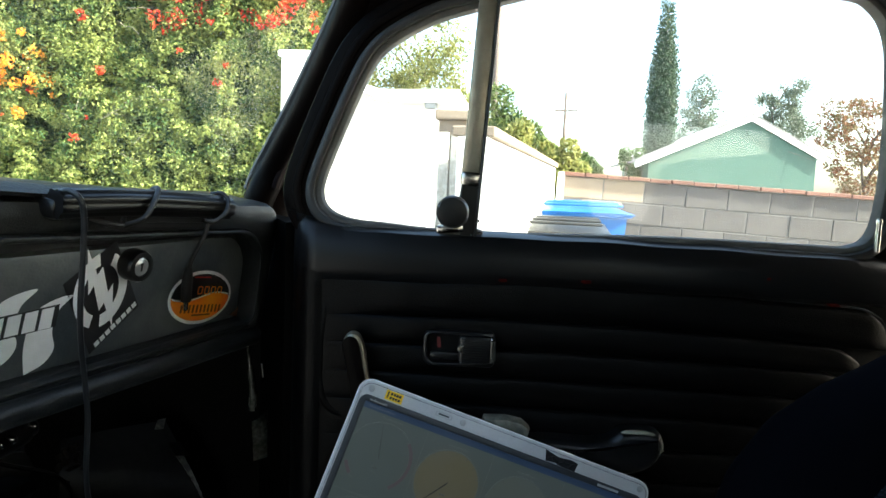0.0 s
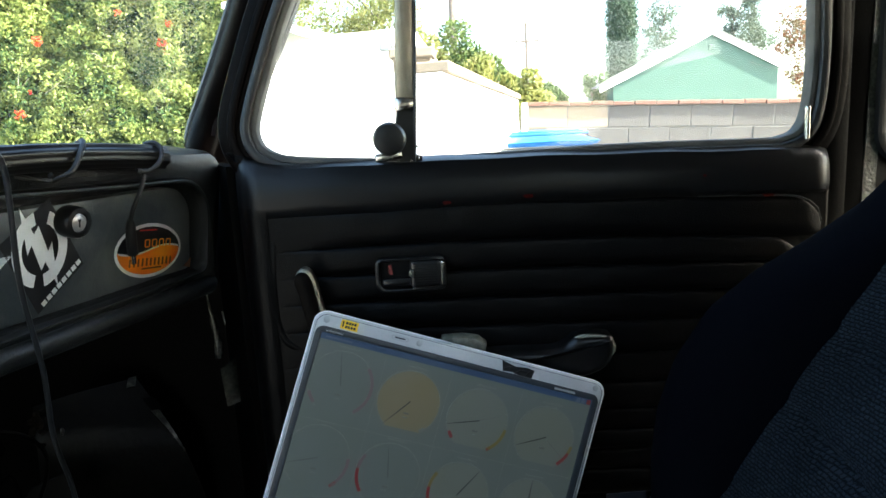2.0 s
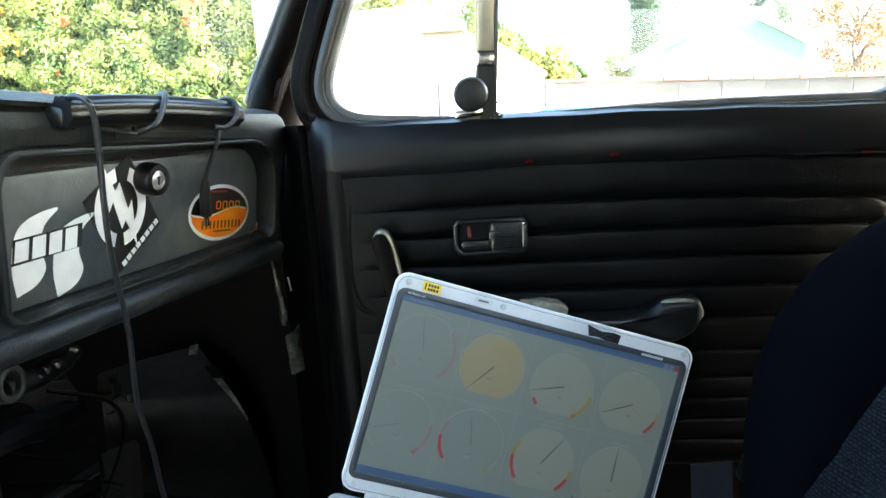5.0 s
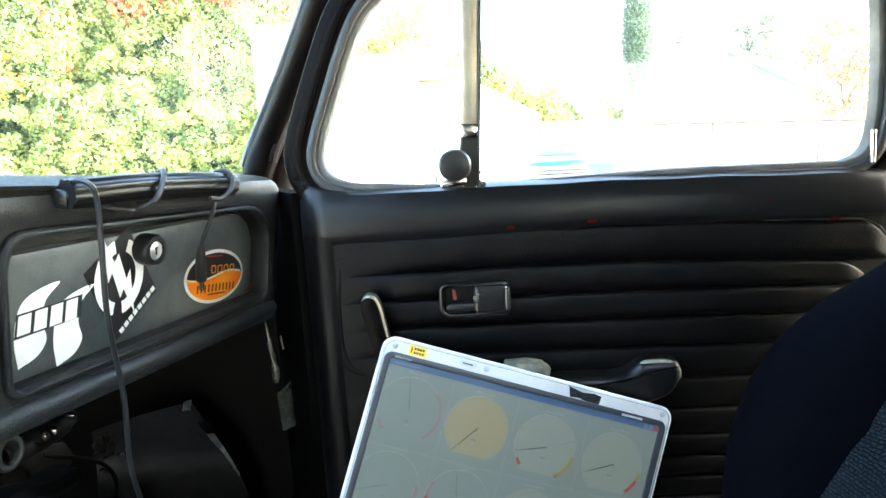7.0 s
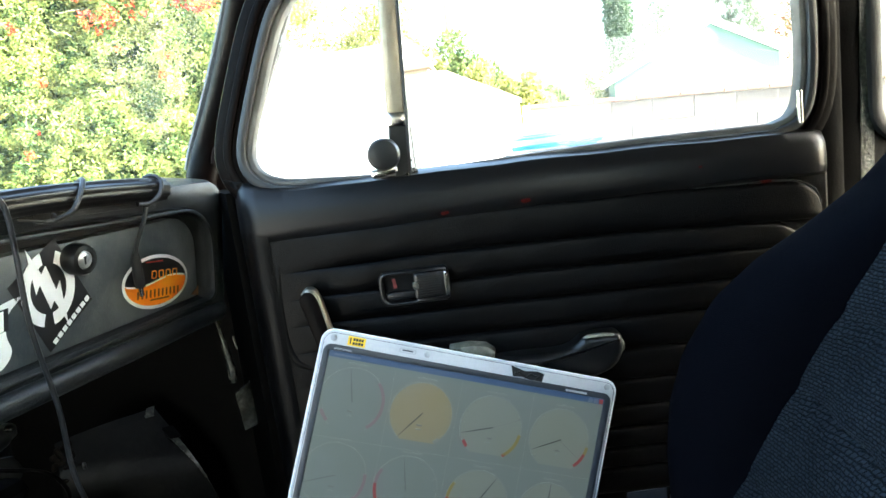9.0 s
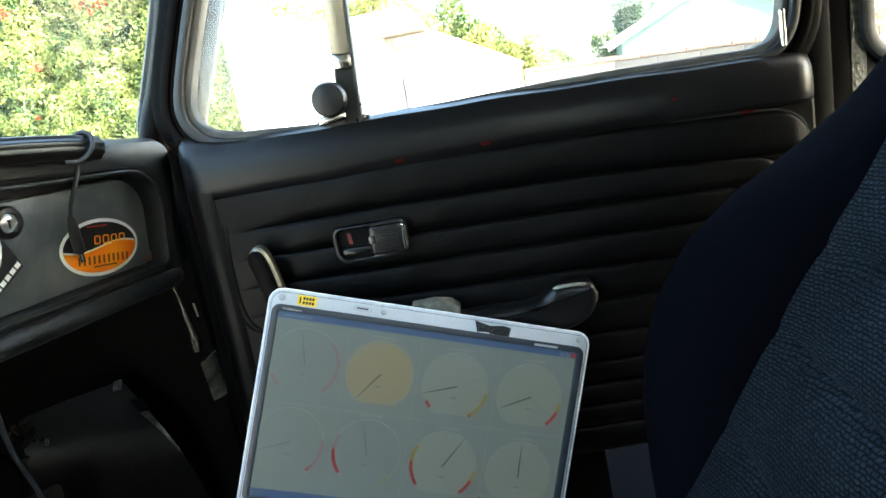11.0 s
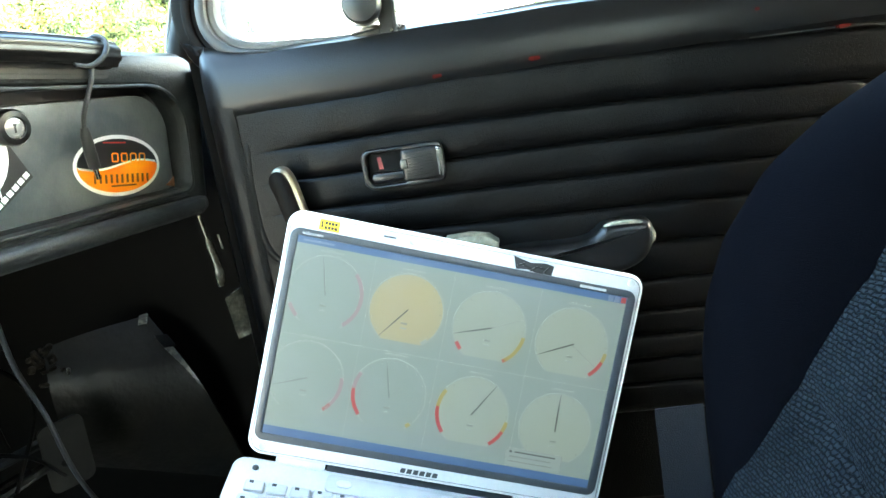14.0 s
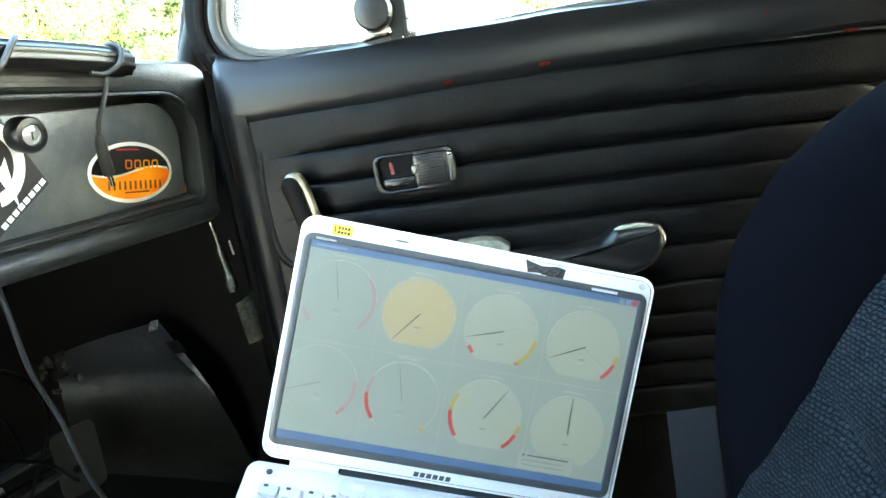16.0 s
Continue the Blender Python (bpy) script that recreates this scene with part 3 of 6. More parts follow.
# window crank and arm pull
crank_line = [(-0.250, 0.935), (-0.2535, 0.947), (-0.2515, 0.9545), (-0.2455, 0.9585), (-0.238, 0.9565), (-0.2335, 0.949), (-0.2305, 0.938), (-0.2245, 0.905), (-0.213, 0.852), (-0.209, 0.836), (-0.224, 0.832), (-0.234, 0.846), (-0.243, 0.900)]
crank_line = [tuple(q.xy) for q in smooth_line([(*q, 0) for q in (*crank_line, crank_line[0])], 4)[:-1]]
crank = part("crank", slab(crank_line, 0.018, 0.032, 0.004, 3), IVORY, door, "worn bronze-coloured window crank", smooth=True)
part("crank_grip", slab([(0.93 * (x + 0.232) - 0.2345, 0.97 * (y - 0.9) + 0.8985) for x, y in crank_line], 0.031, 0.0336, 0.001), BLACK_PAINT, crank, "dark rubbed face of the crank", smooth=True)
part("crank_hub", turned([(0.017, 0.0), (0.017, 0.016), (0.012, 0.024)], 20, Matrix.Translation((-0.215, 0.845, 0.0))), IVORY, crank, smooth=True)
PULL = [(-0.075, 0.846), (-0.03, 0.849), (0.016, 0.8475), (0.036, 0.8495), (0.046, 0.855), (0.054, 0.8605), (0.070, 0.8620), (0.087, 0.8615), (0.0955, 0.8575), (0.0975, 0.846), (0.094, 0.831), (0.083, 0.819), (0.062, 0.812), (0.035, 0.811), (0.004, 0.813), (-0.04, 0.816), (-0.075, 0.820)]
PULL = [tuple(q.xy) for q in smooth_line([(*q, 0) for q in (*PULL, PULL[0])], 4)[:-1]]
pull = part("arm_pull", slab(PULL, 0.004, 0.028, 0.009, 4), PLASTIC, door, "black moulded arm pull worn pale at its end", smooth=True)
WORN = material("rubbed_pale_edge", (0.30, 0.29, 0.22), 0.4, 0.3, grain=(90, (0.05, 0.05, 0.045), 0.7), stain=(40, (0.08, 0.075, 0.06), 0.7))
part("worn_edge", tube(smooth_line([(0.052, 0.8592, 0.0225), (0.064, 0.8604, 0.0235), (0.078, 0.8598, 0.0238), (0.0905, 0.8552, 0.0230), (0.0965, 0.846, 0.0220), (0.0955, 0.836, 0.0210)], 5), [0.001, 0.0016] + [0.0027] * 22 + [0.0014, 0.001], 8), WORN, pull, "pale worn edge", smooth=True)
part("pull_foot", slab([(-0.105, 0.842), (-0.050, 0.842), (-0.047, 0.856), (-0.056, 0.8635), (-0.074, 0.867), (-0.098, 0.866)], 0.0, 0.020, 0.005), WORN, pull, "pale worn foot of the arm pull", smooth=True)
# chips where old red paint shows
CHIP = material("dull_red_paint", (0.075, 0.006, 0.004), 0.9, grain=(300, (0.02, 0.003, 0.002), 0.8), spec=0.05)
for a, b, w, h in ((-0.084, 1.0185, 0.010, 0.0035), (0.007, 1.0205, 0.0115, 0.004), (0.278, 1.0060, 0.012, 0.003), (0.205, 1.032, 0.004, 0.003)):
    part("paint_chip", slab([(a - w / 2, b), (a - w / 4, b - h / 2), (a + w / 2, b - h / 3), (a + w / 2.4, b + h / 2), (a - w / 3, b + h / 2)], -0.001, 0.0066), CHIP, door, "chip of old red paint")
DULL = material("dull_black_vinyl", (0.002025, 0.00189, 0.00189), 0.5, stain=(9, (0.0045, 0.003825, 0.00315), 0.5), bump=(500, 0.0002), spec=0.03)
def front_at(s_, b_):
    """The front strip of the door's vinyl, with the turn-in towards the hinges."""
    return (-0.284 - 0.036 * s_, b_, 0.0022 - 0.0016 * max(0.0, 1 - s_ / 0.17) * (b_ < 1.012) + 0.0004 * min(1.0, max(0.0, (b_ - 0.99) / 0.03)) - 0.034 * (max(0.0, 0.036 * s_ - 0.010) / 0.026) ** 2.4)


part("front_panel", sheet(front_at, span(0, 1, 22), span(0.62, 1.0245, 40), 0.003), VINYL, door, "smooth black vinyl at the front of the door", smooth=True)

# ---- dashboard ----
def brow(u):
    """Height of the dashboard's top edge, falling to the passenger's side."""
    return 0.092 + 0.020 * min(1.0, max(0.0, (0.13 - u) / 0.33))


def raised(bm):
    for v in bm.verts:
        v.co.x -= 0.010 * max(0.0, (v.co.x - 0.156) / 0.028) * max(0.0, (0.092 - v.co.y) / 0.178)
        if v.co.y > 0.03:
            v.co.y += (brow(v.co.x) - 0.092) * min(1.0, (v.co.y - 0.03) / 0.06)
    return bm


dash = placed(part("dashboard", raised(ring(rounded(-0.60, -0.086, 0.184, 0.092, (0.01, 0.014, 0.034, 0.01), 10), rounded(-0.206, -0.058, 0.150, 0.060, (0.014, 0.012, 0.050, 0.02), 10), -0.06, 0.021, 0.011)), VINYL_DASH, car, "black padded dashboard with a recessed glovebox", smooth=True), DASH)
LID_VINYL = material("dusty_glovebox_vinyl", (0.03887, 0.04933, 0.05531), 0.42, grain=(140, (0.05382, 0.06428, 0.06877), 0.6), stain=(13, (0.1495, 0.1555, 0.1495), 0.62), bump=(400, 0.0003), spec=0.55)
part("glovebox_lid", slab(rounded(-0.203, -0.055, 0.140, 0.050, (0.014, 0.008, 0.042, 0.016), 10), -0.01, 0.003, 0.002), LID_VINYL, dash, "dusty dark grey glovebox lid", smooth=True)
part("recess_back", slab(rounded(-0.210, -0.064, 0.156, 0.070, (0.014, 0.012, 0.045, 0.02), 8), -0.03, -0.011), BLACK, dash)
part("recess_rim", raised(ring(rounded(-0.208, -0.060, 0.1515, 0.0615, (0.014, 0.012, 0.050, 0.02), 10), rounded(-0.2045, -0.0565, 0.1475, 0.0575, (0.014, 0.012, 0.048, 0.02), 10), 0.012, 0.0235, 0.0015)), VINYL_DASH, dash, smooth=True)
part("lower_lip", tube([(-0.60, -0.075, 0.020), (-0.21, -0.0735, 0.024), (0.0, -0.075, 0.025), (0.15, -0.0765, 0.024), (0.164, -0.077, 0.018)], [0.011, 0.0115, 0.0115, 0.011, 0.009], 12, 0.9), VINYL_DASH, dash, smooth=True)
part("ledge", sheet(lambda u, k: (u, (-0.0585, -0.060, -0.066)[k], (0.002, 0.012, 0.020)[k]), span(-0.204, 0.142, 24), range(3), 0.003), VINYL_DASH, dash, smooth=True)
TOP = [(-0.0055, 0.0185), (0.0, 0.008), (0.0005, -0.006), (-0.005, -0.06), (-0.013, -0.13), (-0.030, -0.22)]
def top_at(u, k):
    over = max(0.0, u - 0.150) / 0.034
    return (u - (0.006 + 0.008 * k) * over, brow(u) + TOP[k][0] + 0.0004 - 0.034 * (1 - math.sqrt(max(0.0, 1 - over * over))), TOP[k][1])


part("top_pad", sheet(top_at, span(-0.62, 0.1825, 90), range(len(TOP)), 0.004), VINYL_DASH, dash, "padded dash top", smooth=True)
part("vent_slot", raised(slab(rounded(-0.10, 0.0665, 0.055, 0.0785, 0.004, 4), 0.010, 0.0222)), BLACK, dash, "dark air vent slot under the grab handle")
for k in range(2):
    part("vent_bar", raised(slab(rounded(-0.099, 0.0695 + 0.0045 * k, 0.054, 0.0705 + 0.0045 * k, 0.0004, 2), 0.0215, 0.0232)), VINYL_DASH, dash)
# ridged grab handle and its feet
def ridged(points, r):
    bm = tube(points, r, 32, 0.9)
    for k, v in enumerate(bm.verts):
        if k % 4 < 2 and k < 32 * len(points):
            c = min((Vector(p) for p in points), key=lambda p: (p - v.co).length)
            v.co += (c - v.co) * 0.10
    return bm


part("grab_handle", ridged(smooth_line([(-0.158, 0.0985, 0.030), (-0.10, 0.1000, 0.034), (-0.04, 0.0985, 0.035), (0.02, 0.0950, 0.034), (0.056, 0.0910, 0.030)], 6), 0.0125), PLASTIC, dash, "ridged black grab handle", smooth=True)
for u in (-0.150, 0.048):
    part("handle_foot", block((0.022, 0.018, 0.03), (u, 0.094 if u < 0 else 0.087, 0.018), 0.006), PLASTIC, dash, smooth=True)
# glovebox lock
LOCK = Matrix.Translation((-0.046, 0.033, 0.003))
lock = part("lock_ring", turned([(0.0150, 0.0), (0.0158, 0.003), (0.0158, 0.014), (0.0142, 0.0165), (0.0098, 0.0172), (0.0088, 0.0155), (0.0088, 0.010)], 32, LOCK), PLASTIC, dash, "round black glovebox lock", smooth=True)
part("lock_core", turned([(0.0086, 0.008), (0.0086, 0.0158), (0.0074, 0.0166), (0.0066, 0.0157), (0.0062, 0.0160), (0.0004, 0.0162)], 26, LOCK), material("brushed_lock_metal", (0.45, 0.45, 0.44), 0.3, 0.8), lock, "chrome lock cylinder", smooth=True)
part("key_slot", slab([(-0.0470, 0.0288), (-0.0454, 0.0288), (-0.0454, 0.0338), (-0.0441, 0.0366), (-0.0481, 0.0366), (-0.0470, 0.0338)], 0.0190, 0.0197), BLACK, lock)
part("rust_spot", slab([(0.126, -0.050), (0.139, -0.054), (0.1405, -0.042), (0.135, -0.046)], 0.0028, 0.0040), material("rust", (0.16, 0.07, 0.03), 0.9, grain=(200, (0.08, 0.04, 0.02), 0.7)), dash)

# stickers on the glovebox lid
Z0, Z1, Z2, Z3 = 0.0030, 0.0034, 0.0037, 0.0040
stripe = [(-0.184, -0.044), (-0.1865, -0.02), (-0.181, 0.006), (-0.166, 0.017), (-0.142, 0.0205), (-0.156, 0.008), (-0.1605, -0.01), (-0.157, -0.026), (-0.166, -0.038)]
slant = Matrix.Translation((0.036, -0.010, 0))
name_band = [(-0.1865, -0.0185), (-0.1835, 0.0015), (-0.1195, 0.004), (-0.122, -0.016)]
stripe = [tuple(q.xy) for q in smooth_line([(*q, 0) for q in (*stripe, stripe[0])], 4)[:-1]]
mixed("sticker", [(slab(stripe, Z0, Z1), WHITE), (moved(slab(stripe, Z0, Z1), slant), WHITE),
      (slab(name_band, Z0, Z2), BLACK),
      *((slab([(-0.1845 + 0.0152 * k, -0.0162), (-0.182 + 0.0152 * k, 0.0 + 0.0006 * k), (-0.1703 + 0.0152 * k, 0.0006 + 0.0006 * k), (-0.1725 + 0.0152 * k, -0.0158)], Z2, Z3), WHITE) for k in range(4)),], dash,
      "white sticker of two curved stripes crossed by a block name")
tilt = Matrix.Translation((-0.0735, 0.002, 0)) @ Matrix.Rotation(radians(-9), 4, "Z")
bolt = [(-0.0265, 0.040), (-0.0085, 0.016), (-0.0045, 0.024), (0.0085, 0.000), (0.0120, 0.009), (0.0235, -0.034), (0.0065, -0.010), (0.0030, -0.018), (-0.0100, 0.006), (-0.0135, -0.003)]
mixed("sticker", [(moved(slab([(-0.047, 0.012), (0.0, -0.054), (0.048, -0.008), (0.0, 0.056)], Z0, Z1), tilt), BLACK),
      (moved(slab(band(-0.004, 0.008, 0.020, 0.030, -75, 78, 24, 1.22), Z1, Z2), tilt), WHITE),
      (moved(slab(band(-0.004, 0.008, 0.020, 0.030, 112, 262, 24, 1.22), Z1, Z2), tilt), WHITE),
      (moved(slab([(x - 0.004, y + 0.006) for x, y in bolt], Z1, Z2), tilt), WHITE),
      *((moved(slab([(0.0020 + 0.0051 * k, -0.0440 + 0.0053 * k), (0.0054 + 0.0051 * k, -0.0474 + 0.0053 * k), (0.0092 + 0.0051 * k, -0.0434 + 0.0053 * k), (0.0058 + 0.0051 * k, -0.0400 + 0.0053 * k)], Z1, Z2), tilt), WHITE) for k in range(8))], dash,
      "black diamond sticker with a white ring and lightning bolt")
OC, OT = (0.068, -0.0185), -7.0
wave = [(OC[0] + 0.048 * s, OC[1] + 0.0045 * math.sin(s * 2.6) - 0.0058 * s + 0.002) for s in span(-1, 1, 21)]
def half(up):
    arc = [p for p in ellipse(*OC, 0.050, 0.0275, 64, 0 if up else 180, 180 if up else 360, OT)]
    mid = wave if up else wave[::-1]
    return arc + mid
mixed("sticker", [(slab(ellipse(*OC, 0.054, 0.0315, 48, turn=OT), Z0, Z1), WHITE), (slab(half(True), Z1, Z2), BLACK), (slab([(x, y - 0.0022) if k >= 64 else (x, y) for k, (x, y) in enumerate(half(False))], Z1, Z2), ORANGE),
      *((moved(ring(rounded(-0.0042, -0.0048, 0.0042, 0.0048, 0.002, 3), rounded(-0.0028, -0.0034, 0.0028, 0.0034, 0.001, 3), Z2, Z3), Matrix.Translation((0.064 + 0.0115 * k, -0.0095 - 0.0016 * k, 0)) @ Matrix.Rotation(radians(OT), 4, "Z")), ORANGE) for k in range(4)),
      *((moved(slab(rounded(-0.0013, -0.0045, 0.0013, 0.0045, 0.0004, 2), Z2, Z3), Matrix.Translation((0.036 + 0.0066 * k, -0.0275 - 0.0009 * k, 0)) @ Matrix.Rotation(radians(OT), 4, "Z")), material("brown_print", (0.2, 0.06, 0.01), 0.5) if k == 0 else bpy.data.materials["brown_print"]) for k in range(11)),
      (moved(slab(rounded(-0.016, -0.0009, 0.016, 0.0009, 0.0004, 2), Z2, Z3), Matrix.Translation((0.07, -0.0395, 0)) @ Matrix.Rotation(radians(OT), 4, "Z")), bpy.data.materials["brown_print"]),
      (moved(slab(rounded(-0.014, -0.0008, 0.014, 0.0008, 0.0004, 2), Z2, Z3), Matrix.Translation((0.066, 0.0055, 0)) @ Matrix.Rotation(radians(OT), 4, "Z")), RED)], dash,
      "oval white-rimmed sticker in black above orange")

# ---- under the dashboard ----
# Grime and dust tones sunk almost to black, shade under the dashboard included.
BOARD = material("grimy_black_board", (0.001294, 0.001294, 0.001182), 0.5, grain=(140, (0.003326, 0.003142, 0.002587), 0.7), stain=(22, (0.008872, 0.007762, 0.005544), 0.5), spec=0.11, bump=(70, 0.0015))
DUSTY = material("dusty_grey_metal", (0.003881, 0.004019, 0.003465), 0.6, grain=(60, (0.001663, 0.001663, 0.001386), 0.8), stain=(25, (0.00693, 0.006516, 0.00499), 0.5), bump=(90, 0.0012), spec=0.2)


def arch_at(s_, v):
    """Front footwell panel: flat above, rolling away below."""
    top = Vector((-0.64, 0.598, 0.768)).lerp(Vector((-0.557, 0.671, 0.768)), s_)
    low = Vector((-0.60, 0.555, 0.690)).lerp(Vector((-0.447, 0.634, 0.628)), s_)
    p = top.lerp(low, v)
    return tuple(p + Vector((-0.5, 0.6, -0.6)) * (0.16 * max(0.0, v - 0.40) ** 2 + 0.030 * max(0.0, 0.55 - s_) ** 2))


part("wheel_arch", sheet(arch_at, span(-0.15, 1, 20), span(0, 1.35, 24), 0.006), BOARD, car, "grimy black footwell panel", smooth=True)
RUBBED = material("rubbed_grimy_metal", (0.012, 0.012, 0.010), 0.32, 0.2, grain=(160, (0.13, 0.125, 0.095), 0.8), stain=(60, (0.02, 0.02, 0.016), 0.7), bump=(200, 0.001))
part("arch_corner", sheet(lambda s_, v: tuple(Vector(arch_at(s_ - 0.12 * math.sin(9 * v), v)) + Vector((0.5, -0.6, 0.5)) * 0.0085), span(0.90, 1.0, 10), span(-0.01, 0.07, 8), 0.002), RUBBED, car, "rubbed bare corner", smooth=True)
def edge_at(s_, v):
    """A rubbed streak of bare metal along the panel's edge, below the bitten corner."""
    q = 0.28 + 0.42 * v
    p = Vector(arch_at(1.0 - (0.02 + 0.07 * (1 - v) ** 1.5) * s_ - 0.012 * abs(math.sin(23 * v)), q))
    return tuple(p + Vector((0.5, -0.6, 0.5)) * 0.0085)


part("arch_edge", sheet(edge_at, span(0, 1, 6), span(0, 1, 22), 0.001), RUBBED, car, "bare metal edge", smooth=True)
part("corner_bite", sheet(lambda s_, v: tuple(Vector(arch_at(0.90 + 0.13 * s_, 0.20 + 0.12 * v)) + Vector((0.5, -0.6, 0.5)) * 0.0098), span(0, 1, 4), span(0, 1, 4), 0.001), SHELL, car, "dark bite out of the panel's edge")
SCUFFED = material("scuffed_black_metal", (0.075, 0.072, 0.056), 0.24, 0.4, grain=(190, (0.20, 0.19, 0.15), 0.7), stain=(35, (0.012, 0.012, 0.010), 0.6), bump=(130, 0.0015))
part("hinge_post", tube(smooth_line([(-0.412, 0.617, 0.905), (-0.408, 0.618, 0.870), (-0.404, 0.619, 0.835), (-0.405, 0.618, 0.815)], 6), [0.003] * 6 + [0.006] * 6 + [0.008] * 5 + [0.006] * 2, 10, 0.7), SCUFFED, car, "scuffed black hinge post", smooth=True)
def plate_at(s_, v):
    left = Vector((-0.408, 0.622, 0.797)).lerp(Vector((-0.410, 0.636, 0.738)), v)
    right = Vector((-0.396, 0.660, 0.806)).lerp(Vector((-0.390, 0.664, 0.742)), v)
    p = left.lerp(right, s_)
    return tuple(p + Vector((0.55, -0.83, 0.05)) * (0.005 * math.sin(math.pi * s_) + 0.0006 * math.sin(17 * v + 5 * s_)))
part("hinge_plate", sheet(plate_at, span(0, 1, 12), span(0, 1, 24), 0.002), SCUFFED, car, "scuffed shiny hinge plate", smooth=True)
part("scratched_edge", tube([(-0.391, 0.613, 0.880), (-0.389, 0.613, 0.862)], 0.0012, 6), WORN, car)
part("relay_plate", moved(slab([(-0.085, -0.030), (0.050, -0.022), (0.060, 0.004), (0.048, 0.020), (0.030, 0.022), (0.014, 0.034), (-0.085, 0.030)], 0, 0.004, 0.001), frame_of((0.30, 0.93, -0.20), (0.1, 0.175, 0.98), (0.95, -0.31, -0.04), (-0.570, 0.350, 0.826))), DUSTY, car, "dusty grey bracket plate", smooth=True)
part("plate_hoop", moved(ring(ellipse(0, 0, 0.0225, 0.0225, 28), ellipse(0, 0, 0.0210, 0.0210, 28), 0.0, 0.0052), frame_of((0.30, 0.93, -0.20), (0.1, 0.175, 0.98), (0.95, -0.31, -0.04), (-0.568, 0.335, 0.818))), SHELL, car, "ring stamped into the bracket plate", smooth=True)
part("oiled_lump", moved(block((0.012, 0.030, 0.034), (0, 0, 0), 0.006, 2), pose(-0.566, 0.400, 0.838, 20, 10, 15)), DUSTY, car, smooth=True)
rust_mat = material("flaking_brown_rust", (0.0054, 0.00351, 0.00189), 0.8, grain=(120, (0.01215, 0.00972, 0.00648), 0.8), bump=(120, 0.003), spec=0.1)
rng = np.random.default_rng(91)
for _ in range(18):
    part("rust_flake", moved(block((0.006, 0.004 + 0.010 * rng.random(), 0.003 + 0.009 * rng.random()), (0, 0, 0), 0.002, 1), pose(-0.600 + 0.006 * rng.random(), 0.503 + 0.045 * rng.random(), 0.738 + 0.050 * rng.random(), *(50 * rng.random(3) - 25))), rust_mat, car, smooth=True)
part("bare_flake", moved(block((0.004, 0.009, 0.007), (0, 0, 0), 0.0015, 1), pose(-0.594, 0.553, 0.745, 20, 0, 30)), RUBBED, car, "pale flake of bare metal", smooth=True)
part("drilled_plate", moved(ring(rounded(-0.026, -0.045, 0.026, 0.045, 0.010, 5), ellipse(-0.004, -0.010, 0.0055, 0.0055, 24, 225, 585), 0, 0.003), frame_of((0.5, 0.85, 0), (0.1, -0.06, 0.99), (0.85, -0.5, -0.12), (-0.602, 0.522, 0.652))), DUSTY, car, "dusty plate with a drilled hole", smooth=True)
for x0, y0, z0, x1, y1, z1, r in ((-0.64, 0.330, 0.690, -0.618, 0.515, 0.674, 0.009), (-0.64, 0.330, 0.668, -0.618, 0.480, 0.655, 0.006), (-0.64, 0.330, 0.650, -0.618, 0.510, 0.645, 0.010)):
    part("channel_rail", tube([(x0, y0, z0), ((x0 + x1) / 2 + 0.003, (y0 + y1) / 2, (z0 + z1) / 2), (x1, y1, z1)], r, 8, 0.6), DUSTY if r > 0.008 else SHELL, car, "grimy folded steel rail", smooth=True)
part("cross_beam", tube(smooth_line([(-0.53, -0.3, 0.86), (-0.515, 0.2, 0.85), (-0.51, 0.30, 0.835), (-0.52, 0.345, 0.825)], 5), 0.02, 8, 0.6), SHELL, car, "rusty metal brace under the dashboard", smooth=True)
HOSE = frame_of((0, 1, 0), (0, 0, 1), (1, 0, 0), (-0.52, 0.2585, 0.8915))
part("heater_hose", moved(ring(ellipse(0, 0, 0.0150, 0.0150, 28), ellipse(0, 0, 0.0095, 0.0095, 28), 0.0, 0.030, 0.002), HOSE), material("grey_hose", (0.030, 0.034, 0.030), 0.45), car, "grey hose end", smooth=True)
part("hose_bore", turned([(0.0100, 0.0), (0.0100, 0.012), (0.0004, 0.0122)], 22, HOSE), material("dull_bore", (0.011, 0.013, 0.012), 0.6), car)
part("orange_sleeve", sheet(lambda u, v: (-0.495 + 0.004 * math.cos(3 * u), 0.236 + 0.040 * u - 0.006 * v, 0.930 - 0.010 * u - 0.020 * v), span(0, 1, 8), span(0, 1, 6), 0.004), OLD_ORANGE, car, "orange rubber flap", smooth=True)
part("switch_barrel", tube(smooth_line([(-0.505, 0.262, 0.884), (-0.503, 0.300, 0.881), (-0.503, 0.330, 0.882), (-0.506, 0.352, 0.884)], 5), [0.010] * 12 + [0.0085] * 3 + [0.006], 16), PLASTIC, car, "glossy black switch barrel under the dashboard", smooth=True)
# Small chrome studs added as the bright glints on the glossy barrel.
for y, z, r in ((0.300, 0.8865, 0.0042), (0.3125, 0.8862, 0.0040), (0.337, 0.8895, 0.0034), (0.289, 0.884, 0.0018)):
    part("barrel_glint", turned([(r, 0), (r, 0.004), (r * 0.5, 0.006)], 8, frame_of((0, 1, 0), (0, 0, 1), (1, 0, 0), (-0.4965, y, z))), CHROME, car, smooth=True)
